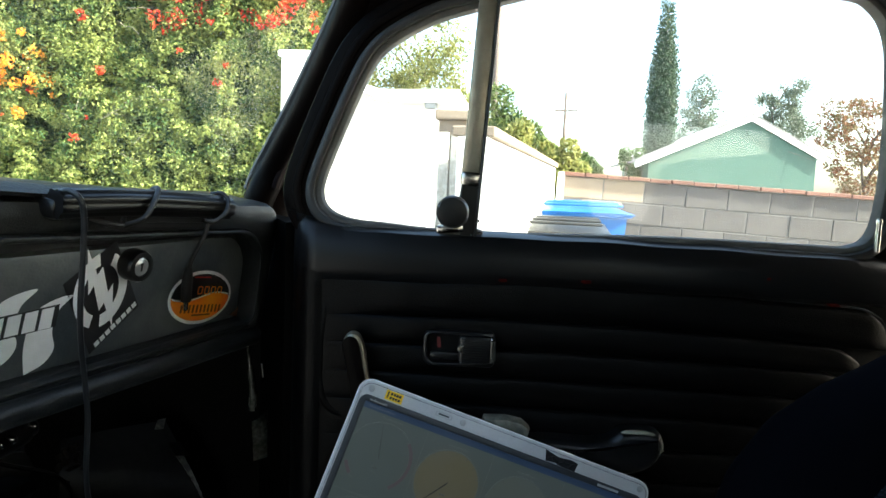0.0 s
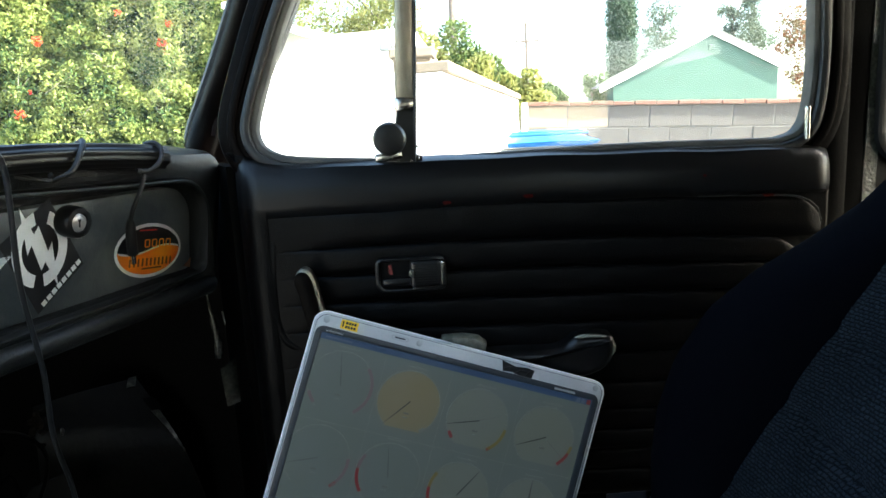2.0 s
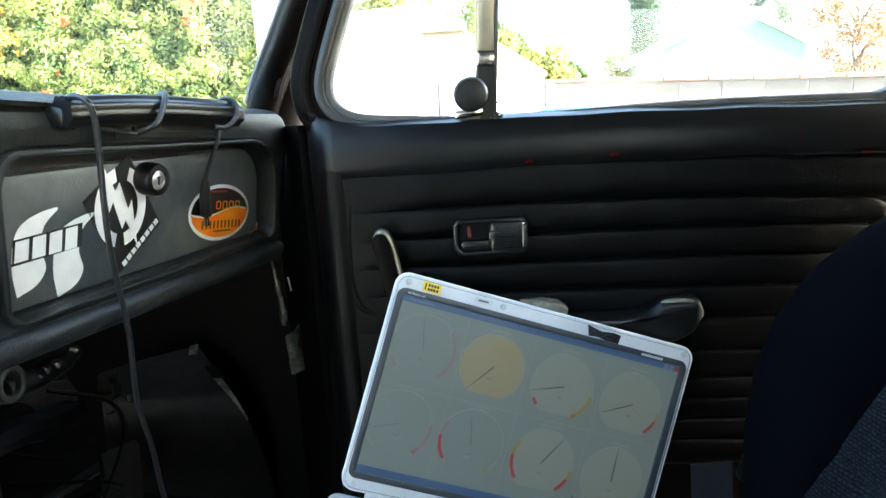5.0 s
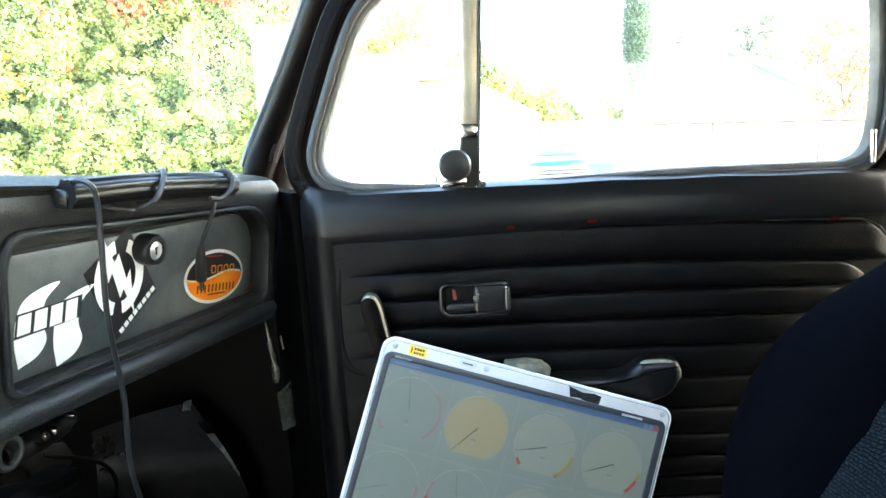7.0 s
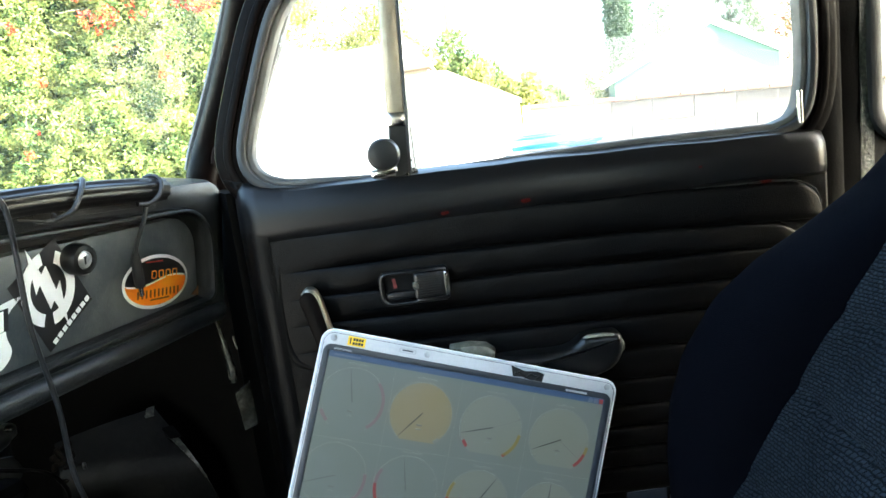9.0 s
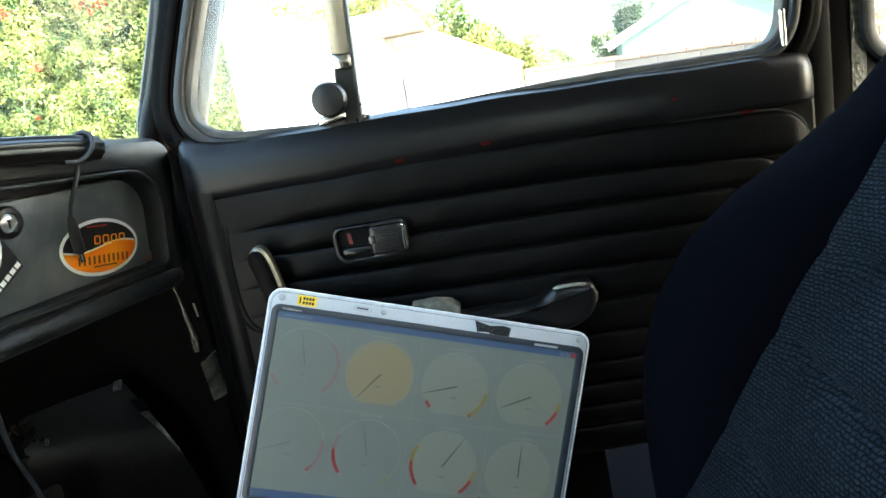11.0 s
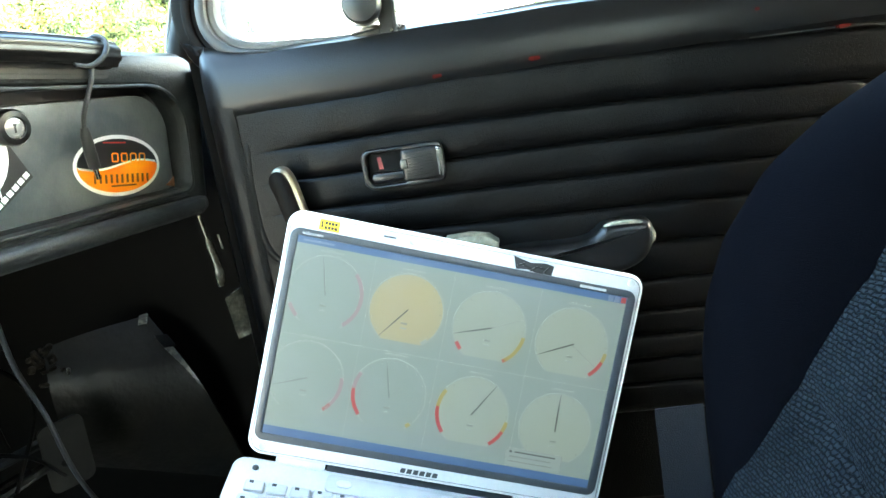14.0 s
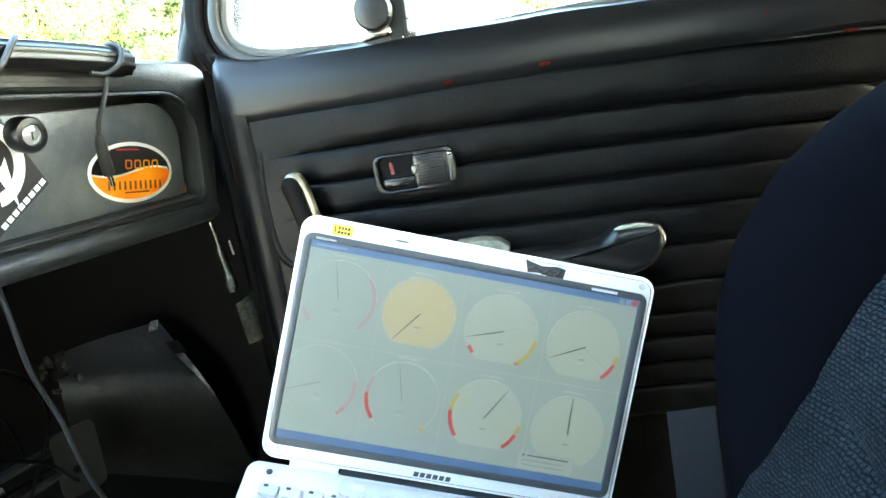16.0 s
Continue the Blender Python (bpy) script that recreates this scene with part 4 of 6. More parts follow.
for pts in ([(-0.52, 0.25, 0.84), (-0.50, 0.31, 0.80), (-0.51, 0.36, 0.79), (-0.52, 0.38, 0.74)], [(-0.53, 0.34, 0.85), (-0.50, 0.38, 0.82), (-0.52, 0.42, 0.76), (-0.55, 0.40, 0.68)], [(-0.55, 0.30, 0.78), (-0.53, 0.40, 0.72), (-0.55, 0.46, 0.66)]):
    part("wire", tube(smooth_line(pts, 6), 0.0022, 6), SHELL, car, smooth=True)

# ---- shell round the cabin ----
def door_space(points):
    return [tuple(DOOR @ Vector(p)) for p in points]


def pillar_space(points):
    """Door coordinates, with the foot of the screen pillar set further forward than the dashboard."""
    seat_side, out = Vector((-0.02, -0.15, 1.06)), []
    for p in points:
        bow = 0.015 * math.sin(math.pi * min(1.0, max(0.0, (p[1] - 1.05) / 0.35)))
        w = DOOR @ Vector((p[0] + bow, p[1], p[2]))
        out.append(tuple(seat_side + (w - seat_side) * (1.0 + 0.24 * min(1.0, max(0.0, (1.34 - p[1]) / 0.22)))))
    return out


part("screen_pillar", tube(pillar_space(smooth_line([(-0.356, 1.075, -0.032), (-0.350, 1.10, -0.03), (-0.317, 1.19, -0.03), (-0.282, 1.28, -0.03), (-0.245, 1.37, -0.03), (-0.20, 1.43, -0.03)], 6)), 0.0205, 12, 1.1), BLACK_PAINT, car, smooth=True)
part("pillar_backing", tube(pillar_space(smooth_line([(-0.340, 1.05, -0.07), (-0.330, 1.12, -0.07), (-0.295, 1.20, -0.07), (-0.262, 1.28, -0.07), (-0.225, 1.37, -0.07)], 6)), 0.034, 12, 0.7), BLACK_PAINT, car, smooth=True)
part("pillar_cover", tube(pillar_space(smooth_line([(-0.352, 1.03, -0.060), (-0.338, 1.10, -0.060), (-0.312, 1.18, -0.060), (-0.280, 1.26, -0.060), (-0.240, 1.34, -0.062), (-0.195, 1.41, -0.065)], 6)), 0.044, 12, 0.8), BLACK_PAINT, car, smooth=True)
part("pillar_trim", tube(pillar_space(smooth_line([(-0.3365, 1.098, -0.020), (-0.330, 1.12, -0.017), (-0.300, 1.195, -0.016), (-0.266, 1.28, -0.016), (-0.225, 1.37, -0.016)], 6)), 0.0065, 8), material("dark_red_paint", (0.005, 0.0016, 0.0016), 0.5, spec=0.12), car, "old dark red painted seam", smooth=True)
part("screen_seal", tube(pillar_space(smooth_line([(-0.371, 1.095, -0.040), (-0.362, 1.12, -0.034), (-0.334, 1.195, -0.032), (-0.300, 1.28, -0.032), (-0.262, 1.37, -0.032)], 6)), 0.0085, 8), BLACK_RUBBER, car, "black rubber windscreen seal", smooth=True)
SCREEN_EDGE = pillar_space(smooth_line([(-0.40, 1.02, -0.05), (-0.374, 1.085, -0.04), (-0.334, 1.195, -0.036), (-0.300, 1.28, -0.036), (-0.262, 1.37, -0.036), (-0.23, 1.43, -0.036)], 4))
def screen_at(s, k):
    x, y, z = SCREEN_EDGE[k]
    return (x - 0.22 * math.sin(math.pi * s / 2) - 0.02 * s, y - (y + 0.70) * s, z + 0.01 * math.sin(math.pi * s))
glass = part("windscreen", sheet(screen_at, span(0, 1, 16), range(len(SCREEN_EDGE)), 0.004), SCREEN_GLASS, car, "clear curved windscreen", smooth=True)
glass.visible_shadow = False
part("wiper", tube(smooth_line([(-0.70, 0.30, 1.118), (-0.66, 0.345, 1.135), (-0.63, 0.385, 1.128), (-0.60, 0.41, 1.118)], 5), 0.006, 8), BLACK_RUBBER, car, "black wiper arm", smooth=True)
part("cowl", block((0.4, 1.5, 0.04), (-0.85, 0.0, 1.06), 0.01), BLACK_PAINT, car)
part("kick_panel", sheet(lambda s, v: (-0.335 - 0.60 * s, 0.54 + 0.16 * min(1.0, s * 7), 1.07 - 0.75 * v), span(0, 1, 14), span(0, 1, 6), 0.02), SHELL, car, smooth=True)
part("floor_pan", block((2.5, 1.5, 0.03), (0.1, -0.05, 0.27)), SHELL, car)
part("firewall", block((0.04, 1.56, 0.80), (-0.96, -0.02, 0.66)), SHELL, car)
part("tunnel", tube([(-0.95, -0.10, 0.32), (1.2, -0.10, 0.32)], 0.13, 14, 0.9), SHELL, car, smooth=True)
part("roof", sheet(lambda x, s: (x, 0.60 * s - 0.03, 1.40 + 0.10 * (1 - s * s) - 0.03 * (x - 0.4) ** 2), span(-0.32, 1.30, 13), span(-1.15, 1.0, 14), 0.03), HEADLINER, car, "black headliner", smooth=True)
part("roof_rail", tube(door_space([(-0.23, 1.42, -0.03), (0.0, 1.40, -0.03), (0.3, 1.40, -0.03), (0.9, 1.36, -0.03)]), 0.04, 10), BLACK_PAINT, car, smooth=True)
part("driver_sill", block((2.3, 0.05, 0.16), (0.25, -0.80, 0.34), 0.01), BLACK_PAINT, car)
# Unseen driver's side, added with undersized windows to limit light on the passenger door.
SIDE = frame_of((1, 0, 0), (0, 0, 1), (0, -1, 0), (0, -0.80, 0))
part("driver_door", moved(ring(rounded(-0.46, 0.42, 0.39, 1.44, 0.02, 23), window_outline(-0.11)[74:] + window_outline(-0.11)[:74], -0.02, 0.02), SIDE), BLACK_PAINT, car, "unseen black driver's door, its window narrowed to cut the light")
part("driver_rear_side", moved(ring(rounded(0.39, 0.42, 1.50, 1.44, 0.02, 6), rounded(0.43, 1.03, 1.05, 1.36, 0.06, 6), -0.02, 0.02), SIDE), BLACK_PAINT, car)
part("rear_panel", block((0.04, 1.5, 0.58), (1.5, -0.05, 0.57), 0.01), BLACK_PAINT, car)
part("rear_seat", block((0.3, 1.2, 0.36), (1.25, -0.05, 0.48), 0.06, 3), NAVY, car, smooth=True)
part("door_bottom", moved(block((0.80, 0.30, 0.03), (0.062, 0.41, -0.060), 0.006), DOOR), DULL, car)
part("rear_side_panel", moved(block((1.15, 0.36, 0.03), (0.945, 0.43, -0.040), 0.006), DOOR), DULL, car)
# centre pillar and the quarter window behind it
part("centre_pillar", moved(block((0.030, 1.20, 0.04), (0.374, 0.85, -0.046), 0.006), DOOR), DULL, car, smooth=True)
quarter_in = rounded(0.434, 1.040, 0.86, 1.34, (0.03, 0.09, 0.09, 0.03), 6)
quarter_out = rounded(0.386, 0.60, 1.02, 1.42, 0.012, 6)
part("quarter_panel", moved(ring(quarter_out, quarter_in, -0.06, -0.035, 0.004), DOOR), DULL, car, "dull black quarter panel", smooth=True)
part("worn_strip", moved(sheet(lambda a, b: (a + 0.012 * (b - 1.0), b, -0.0335 + 0.001 * math.sin(60 * b)), span(0.412, 0.428, 4), span(0.96, 1.30, 30), 0.002), DOOR), material("worn_painted_strip", (0.012, 0.013, 0.010), 0.3, grain=(200, (0.07, 0.075, 0.055), 0.8), bump=(220, 0.001)), car, "worn speckled painted strip", smooth=True)
part("quarter_seal", moved(ring(rounded(0.421, 1.027, 0.873, 1.353, (0.043, 0.1, 0.1, 0.043), 6), rounded(0.436, 1.042, 0.858, 1.338, (0.03, 0.09, 0.09, 0.03), 6), -0.040, -0.026, 0.004), DOOR), BLACK_RUBBER, car, smooth=True)
q = part("quarter_pane", moved(slab(rounded(0.431, 1.037, 0.863, 1.343, (0.03, 0.09, 0.09, 0.03), 6), -0.050, -0.047), DOOR), GLASS, car)
q.visible_shadow = False
PAINT = material("dull_black_body_paint", (0.015, 0.015, 0.016), 0.4, stain=(6, (0.03, 0.028, 0.026), 0.4))
part("bonnet", sheet(lambda s, v: (-0.94 - 0.95 * v, -0.03 + 0.62 * s * (1 - 0.25 * v), 1.03 - 0.10 * s * s - 0.42 * v * v), span(-1, 1, 17), span(0, 1, 12), 0.02), PAINT, car, "dull black rounded bonnet", smooth=True)
part("nose", sheet(lambda s, v: (-1.89, -0.03 + 0.465 * s, 0.30 + 0.30 * v), span(-1, 1, 9), span(0, 1, 4), 0.02), PAINT, car, smooth=True)
part("engine_lid", sheet(lambda s, v: (1.50 + 0.55 * v, -0.05 + 0.72 * s * (1 - 0.35 * v), 0.86 - 0.05 * s * s - 0.48 * v * v), span(-1, 1, 17), span(0, 1, 12), 0.02), PAINT, car, "dull black rounded engine lid", smooth=True)
part("outer_skin", moved(sheet(lambda a, b: (a, b, -0.085 - 0.05 * math.sin(math.pi * min(1, max(0, (b - 0.3) / 0.75)))), span(-0.33, 0.36, 12), span(0.30, 1.055, 10), 0.01), DOOR), PAINT, car, smooth=True)
for x in (-1.25, 1.25):
    for y, w in ((0.66, 1), (-0.72, -1)):
        part("mudguard", sheet(lambda s, v, x=x, y=y, w=w: (x - 0.42 * math.cos(math.pi * s), y + w * 0.13 * v - w * 0.05, 0.26 + (0.42 - 0.10 * v * v) * math.sin(math.pi * s)), span(0.02, 0.98, 17), span(-1, 1, 7), 0.012), PAINT, car, smooth=True)
part("rear_window_pillar", tube([(1.12, 0.52, 1.40), (1.48, 0.62, 0.85)], 0.035, 8), PAINT, car, smooth=True)
part("rear_window_pillar", tube([(1.12, -0.62, 1.38), (1.48, -0.70, 0.85)], 0.035, 8), PAINT, car, smooth=True)
for x, y in ((-1.25, 0.64), (-1.25, -0.70), (1.25, 0.64), (1.25, -0.70)):
    wheel = part("wheel", turned([(0.20, -0.07), (0.29, -0.075), (0.315, -0.05), (0.315, 0.05), (0.29, 0.075), (0.20, 0.07)], 28, frame_of((1, 0, 0), (0, 0, 1), (0, -1, 0), (x, y, 0.315))), BLACK_RUBBER, car, smooth=True)

# ---- passenger seat ----
# profile curves by height: front of the outer bolster, and the seam where the insert meets it
BOLSTER = [(0.50, 0.135), (0.60, 0.120), (0.68, 0.116), (0.75, 0.116), (0.80, 0.122), (0.85, 0.138), (0.90, 0.170), (0.935, 0.212), (0.965, 0.262), (1.00, 0.312), (1.04, 0.352), (1.10, 0.375), (1.20, 0.40)]
SEAM = [(0.5, 0.065), (0.6, 0.114), (0.68, 0.158), (0.75, 0.195), (0.8, 0.223), (0.85, 0.253), (0.9, 0.285), (0.935, 0.31), (0.965, 0.329), (1.0, 0.353), (1.04, 0.378), (1.1, 0.4), (1.2, 0.43)]
def seat_x(curve, z):
    return float(np.interp(z, [c[0] for c in curve], [c[1] for c in curve])) + (0.016 if curve is BOLSTER else 0.0)


def quilt(k, y):
    """Height of the k-th stitched line across the backrest."""
    return (0.891, 0.826, 0.745)[k] - (0.05, 0.12, 0.2)[k] * (0.41 - y)


heights = span(0.46, 1.19, 90)
def insert_at(y, z):
    edge = min(1.0, max(0.0, (0.405 - y) / 0.045))
    groove = sum(d * math.exp(-((z - quilt(k, y)) / 0.010) ** 2) for k, d in ((0, 0.015), (1, 0.015), (2, 0.009)))
    return (seat_x(SEAM, z) + 0.001 + edge * (0.012 * math.cos((y - 0.06) * 4.6) + 0.009 + groove + 0.0012 * math.sin(70 * y + 31 * z)), y, z)


seat = part("seat", sheet(insert_at, span(-0.13, 0.403, 44), heights, 0.02), SEAT_GREY, car, "bucket seat in blue-grey woven fabric with navy bolsters", smooth=True)


def bolster_at(side):
    def f(s, z):
        x0, xb = seat_x(SEAM, z), seat_x(BOLSTER, z)
        a = math.pi * s
        y = 0.398 + 0.052 * (1 - math.cos(min(a, math.pi / 2) )) if s < 0.5 else 0.45 + 0.05 * math.sin((a - math.pi / 2))
        x = x0 + (xb - x0) * math.sin(min(a, math.pi / 2)) ** 0.8 if s < 0.5 else xb + 0.16 * (1 - math.sin(math.pi - a + 0.0)) ** 1.0
        y = y if side > 0 else 0.27 - y
        return (x, y, z)
    return f


part("bolster", sheet(bolster_at(1), span(0, 1, 24), heights, 0.01), NAVY, seat, "navy fabric side bolster", smooth=True)
part("bolster", sheet(bolster_at(-1), span(0, 1, 24), heights, 0.01), NAVY, seat, "navy fabric side bolster", smooth=True)
part("backrest_shell", block((0.05, 0.60, 0.72), (0.0, 0.0, 0.0), 0.02), PLASTIC, seat).matrix_basis = pose(0.42, 0.135, 0.84, 0, 22, 0)
part("piping", tube([bolster_at(1)(0.012, z) for z in heights], 0.003, 6), NAVY, seat, smooth=True)
part("top_piping", tube([(bolster_at(1)(0.5, z)[0] - 0.001, 0.452, z) for z in heights], 0.0022, 6), NAVY, seat, smooth=True)
for k in range(3):
    part("seam", tube([(insert_at(y, quilt(k, y))[0] - 0.0005, y, quilt(k, y)) for y in span(-0.12, 0.398, 24)], 0.0030, 6), NAVY, seat, smooth=True)
part("seat_cushion", moved(block((0.50, 0.50, 0.17), (0, 0, 0), 0.05, 4), pose(-0.09, 0.15, 0.50, 0, -8, 0)), NAVY, seat, smooth=True)
part("seat_base", block((0.46, 0.44, 0.14), (-0.06, 0.15, 0.355), 0.01), SHELL, seat)
part("seat_belt", sheet(lambda s, z: (0.088 + 0.046 * s - 0.02 * (z - 0.5), 0.502 + 0.006 * s + 0.004 * math.sin(z * 20), z), span(0, 1, 4), span(0.40, 0.675, 12), 0.0015), material("grey_belt_webbing", (0.014, 0.016, 0.02), 0.8, grain=(900, (0.02, 0.022, 0.028), 0.6), bump=(900, 0.0006), spec=0.15), car, "dark grey seat belt webbing", smooth=True)
part("belt_anchor", moved(block((0.035, 0.02, 0.05), (0, 0, 0), 0.006), pose(0.155, 0.50, 0.680, 0, 20, 0)), PLASTIC, car, smooth=True)


# ---- laptop ----
laptop = thing("laptop", "open silver laptop showing round gauges, propped askew on the car seat", "laptop", at=LID)
lid = part("lid", slab(rounded(-0.0125, -0.2235, 0.3265, 0.0080, 0.014, 8), -0.013, 0.0, 0.003, 3), SILVER, laptop, "silver plastic screen lid", smooth=True)
# White ring on the silver rim paints the bright light along its edges.
part("lit_lid_edge", ring(rounded(-0.0132, -0.2235, 0.3272, 0.0087, 0.0145, 8), rounded(-0.0112, -0.2215, 0.3252, 0.0067, 0.0125, 8), -0.006, -0.0015), WHITE, laptop, smooth=True)
part("lid_seam", ring(rounded(-0.0100, -0.2205, 0.3240, 0.0052, 0.0115, 8), rounded(-0.0096, -0.2201, 0.3236, 0.0048, 0.0111, 8), 0.0, 0.0004), BEZEL, laptop)
part("bezel", ring(rounded(-0.0085, -0.2095, 0.3215, -0.0072, 0.009, 6), rounded(-0.0015, -0.2024, 0.3135, -0.0140, 0.001, 6), 0.0002, 0.0018, 0.0008), BEZEL, laptop, "dark grey screen bezel", smooth=True)


def lit(name, colour, much=0.5):
    m = material(name, tuple(c * 0.5 for c in colour), 0.3, stain=(14, tuple(c * 0.42 + 0.02 * k for k, c in zip((0.9, 1.0, 1.3), colour)), 0.8), spec=0.4)
    b = m.node_tree.nodes["Principled BSDF"]
    b.inputs["Emission Color"].default_value = (*colour, 1)
    b.inputs["Emission Strength"].default_value = much
    return m


GLOW = 0.018
PAGE, FACE = lit("screen_page", (0.155, 0.182, 0.168), GLOW), lit("gauge_face", (0.188, 0.208, 0.178), GLOW)
S_YELLOW, S_AMBER, S_RED, S_DARK, S_BLUE, S_PALE, S_PINK = (lit(n, c, GLOW) for n, c in (("screen_yellow", (0.238, 0.208, 0.125)), ("screen_amber", (0.211, 0.172, 0.053)), ("screen_red", (0.238, 0.033, 0.033)),
    ("screen_dark", (0.040, 0.040, 0.040)), ("screen_blue", (0.046, 0.086, 0.172)), ("screen_pale", (0.178, 0.201, 0.188)), ("screen_pink", (0.185, 0.135, 0.145))))
# Weak needle tone: reflected haze over the left gauges is put into the colours.
S_HAZED = lit("screen_hazed", (0.11, 0.125, 0.115), GLOW)
S_TICK = lit("screen_tick", (0.132, 0.145, 0.125), GLOW)
S_PALE_BLUE = lit("screen_pale_blue", (0.106, 0.145, 0.218), GLOW)
display = part("display", slab(rounded(-0.0020, -0.2028, 0.3140, -0.0135, 0.001, 2), 0.0, 0.0008), PAGE, laptop, "glowing screen with a pale grey-green page")
part("title_bar", slab(rounded(-0.0015, -0.0205, 0.3135, -0.0140, 0.0003, 2), 0.0008, 0.0010), S_BLUE, laptop)
part("close_button", slab(rounded(0.3080, -0.0200, 0.3128, -0.0148, 0.0003, 2), 0.0010, 0.0012), S_RED, laptop)
for u in (0.2955, 0.3018):
    part("window_button", slab(rounded(u, -0.0200, u + 0.0048, -0.0148, 0.0003, 2), 0.0010, 0.0012), S_PALE_BLUE, laptop)
part("title_text", slab(rounded(0.0040, -0.0184, 0.0330, -0.0164, 0.0004, 2), 0.0010, 0.0011), S_PALE_BLUE, laptop)
part("task_bar", slab(rounded(-0.0015, -0.2024, 0.3135, -0.1945, 0.0003, 2), 0.0008, 0.0010), S_BLUE, laptop)
notice = part("notice", slab(rounded(0.2290, -0.1935, 0.2830, -0.1765, 0.002, 3), 0.0010, 0.0012), S_PALE, laptop, "pale notice bubble")
part("notice_rim", ring(rounded(0.2286, -0.1939, 0.2834, -0.1761, 0.0023, 3), rounded(0.2290, -0.1935, 0.2830, -0.1765, 0.002, 3), 0.0010, 0.0013), S_TICK, notice)
part("notice_mark", slab(ellipse(0.2330, -0.1795, 0.0013, 0.0013, 14), 0.0012, 0.0013), S_DARK, notice)
for k, w in enumerate((0.040, 0.036, 0.038)):
    part("notice_line", slab(rounded(0.237 if k == 0 else 0.2320, -0.1802 - 0.0046 * k, 0.237 + w, -0.1789 - 0.0046 * k, 0.0002, 2), 0.0012, 0.0013), S_DARK if k == 0 else S_TICK, notice)
for u in (0.0725, 0.1480, 0.2315):
    part("grid_line", slab(rounded(u, -0.194, u + 0.0006, -0.021, 0.0001, 2), 0.0008, 0.0009), S_PALE, laptop)
part("grid_line", slab(rounded(-0.001, -0.1062, 0.313, -0.1056, 0.0001, 2), 0.0008, 0.0009), S_PALE, laptop)




def gauge(cx, cy, face, needle, arcs, r=0.0355, mark=None):
    """A round gauge cut off below: face, rim, ticks, coloured arcs (from, to, material), needle angle in degrees from the right, and the angle of a thin second hand."""
    cut = [p for p in ellipse(cx, cy, r, r, 56, -56, 236)]
    pieces = [(slab(cut, 0.0008, 0.0010), face)]
    pieces.append((slab(band(cx, cy, r * 0.965, r, -56, 236, 40), 0.0010, 0.0011), S_PALE))
    for a0, a1, mat in arcs:
        pieces.append((slab(band(cx, cy, r * 0.90, r, a0, a1, 12), 0.0011, 0.0013), mat))
    for k in range(13):
        a = radians(-40 + 260 * k / 12)
        x, y = cx + r * 0.93 * math.cos(a), cy + r * 0.93 * math.sin(a)
        pieces.append((moved(slab(rounded(-r * 0.05, -0.0002, r * 0.05, 0.0002, 0.0001, 2), 0.0010, 0.0012), Matrix.Translation((x, y, 0)) @ Matrix.Rotation(a, 4, "Z")), S_TICK))
    turn = Matrix.Translation((cx, cy, 0)) @ Matrix.Rotation(radians(needle), 4, "Z")
    pieces.append((moved(slab([(-0.002, -0.0007), (r * 0.45, -0.0007), (r * 0.97, -0.00015), (r * 0.97, 0.00015), (r * 0.45, 0.0007), (-0.002, 0.0007)], 0.0013, 0.0015), turn), S_HAZED if face is PAGE else S_DARK))
    if mark is not None:
        pieces.append((moved(slab(rounded(0.0, -0.0002, r * 0.96, 0.0002, 0.0001, 2), 0.0011, 0.0012), Matrix.Translation((cx, cy, 0)) @ Matrix.Rotation(radians(mark), 4, "Z")), S_TICK))
    pieces.append((slab(rounded(cx - 0.003, cy - 0.0128, cx + 0.003, cy - 0.0110, 0.0004, 2), 0.0011, 0.0013), S_TICK))
    pieces.append((slab(rounded(cx - 0.003, cy - 0.0170, cx + 0.003, cy - 0.0158, 0.0003, 2), 0.0011, 0.0013), S_PALE))
    pieces.append((slab(rounded(cx - 0.011, cy + r + 0.0022, cx + 0.011, cy + r + 0.0040, 0.0004, 2), 0.0008, 0.0010), S_PALE))
    return mixed("gauge", pieces, laptop)


# Page-coloured faces below imitate gauges washed out by reflection.
gauge(0.0325, -0.0630, PAGE, 103, [(-52, 42, S_PINK), (205, 228, S_PINK)])
tagged(gauge(0.1095, -0.0655, S_YELLOW, 232, [(-56, -44, S_PALE)]), "yellow-lit round gauge on the screen")
gauge(0.1895, -0.0670, FACE, 198, [(-56, -5, S_AMBER), (-58, -50, S_RED), (212, 226, S_RED)], mark=24)
gauge(0.2700, -0.0680, FACE, 206, [(-50, -20, S_RED), (-20, -5, S_AMBER)], mark=-34)
gauge(0.0290, -0.1445, PAGE, 201, [(-50, 10, S_PINK), (-52, -38, S_RED)])
gauge(0.1085, -0.1470, PAGE, 104, [(178, 222, S_RED), (150, 178, S_PINK), (-52, -44, S_AMBER)])
gauge(0.1895, -0.1500, FACE, 59, [(178, 222, S_RED), (148, 178, S_AMBER), (-52, -22, S_RED), (-22, -5, S_AMBER)])
gauge(0.2710, -0.1515, FACE, 92, [])

# lid furniture
for x, y in ((0.0, 0.0), (0.3145, 0.0), (0.1035, -0.0005), (0.0015, -0.2155), (0.3135, -0.2155)):
    part("rubber_bump", turned([(0.0034, 0.0), (0.0034, 0.0008), (0.0024, 0.0014)], 16, Matrix.Translation((x, y, 0))), KEY, laptop, smooth=True)
part("lid_camera", turned([(0.0021, 0.0), (0.0021, 0.0006), (0.0009, 0.0008)], 14, Matrix.Translation((0.1035, 0.0, 0.0))), KEY, laptop, "small round microphone")
part("lid_bumper", turned([(0.0032, 0.0), (0.0032, 0.0008), (0.0024, 0.0012)], 16, Matrix.Translation((0.0, -0.001, 0.0))), KEY, laptop, "round grey rubber bumper", smooth=True)
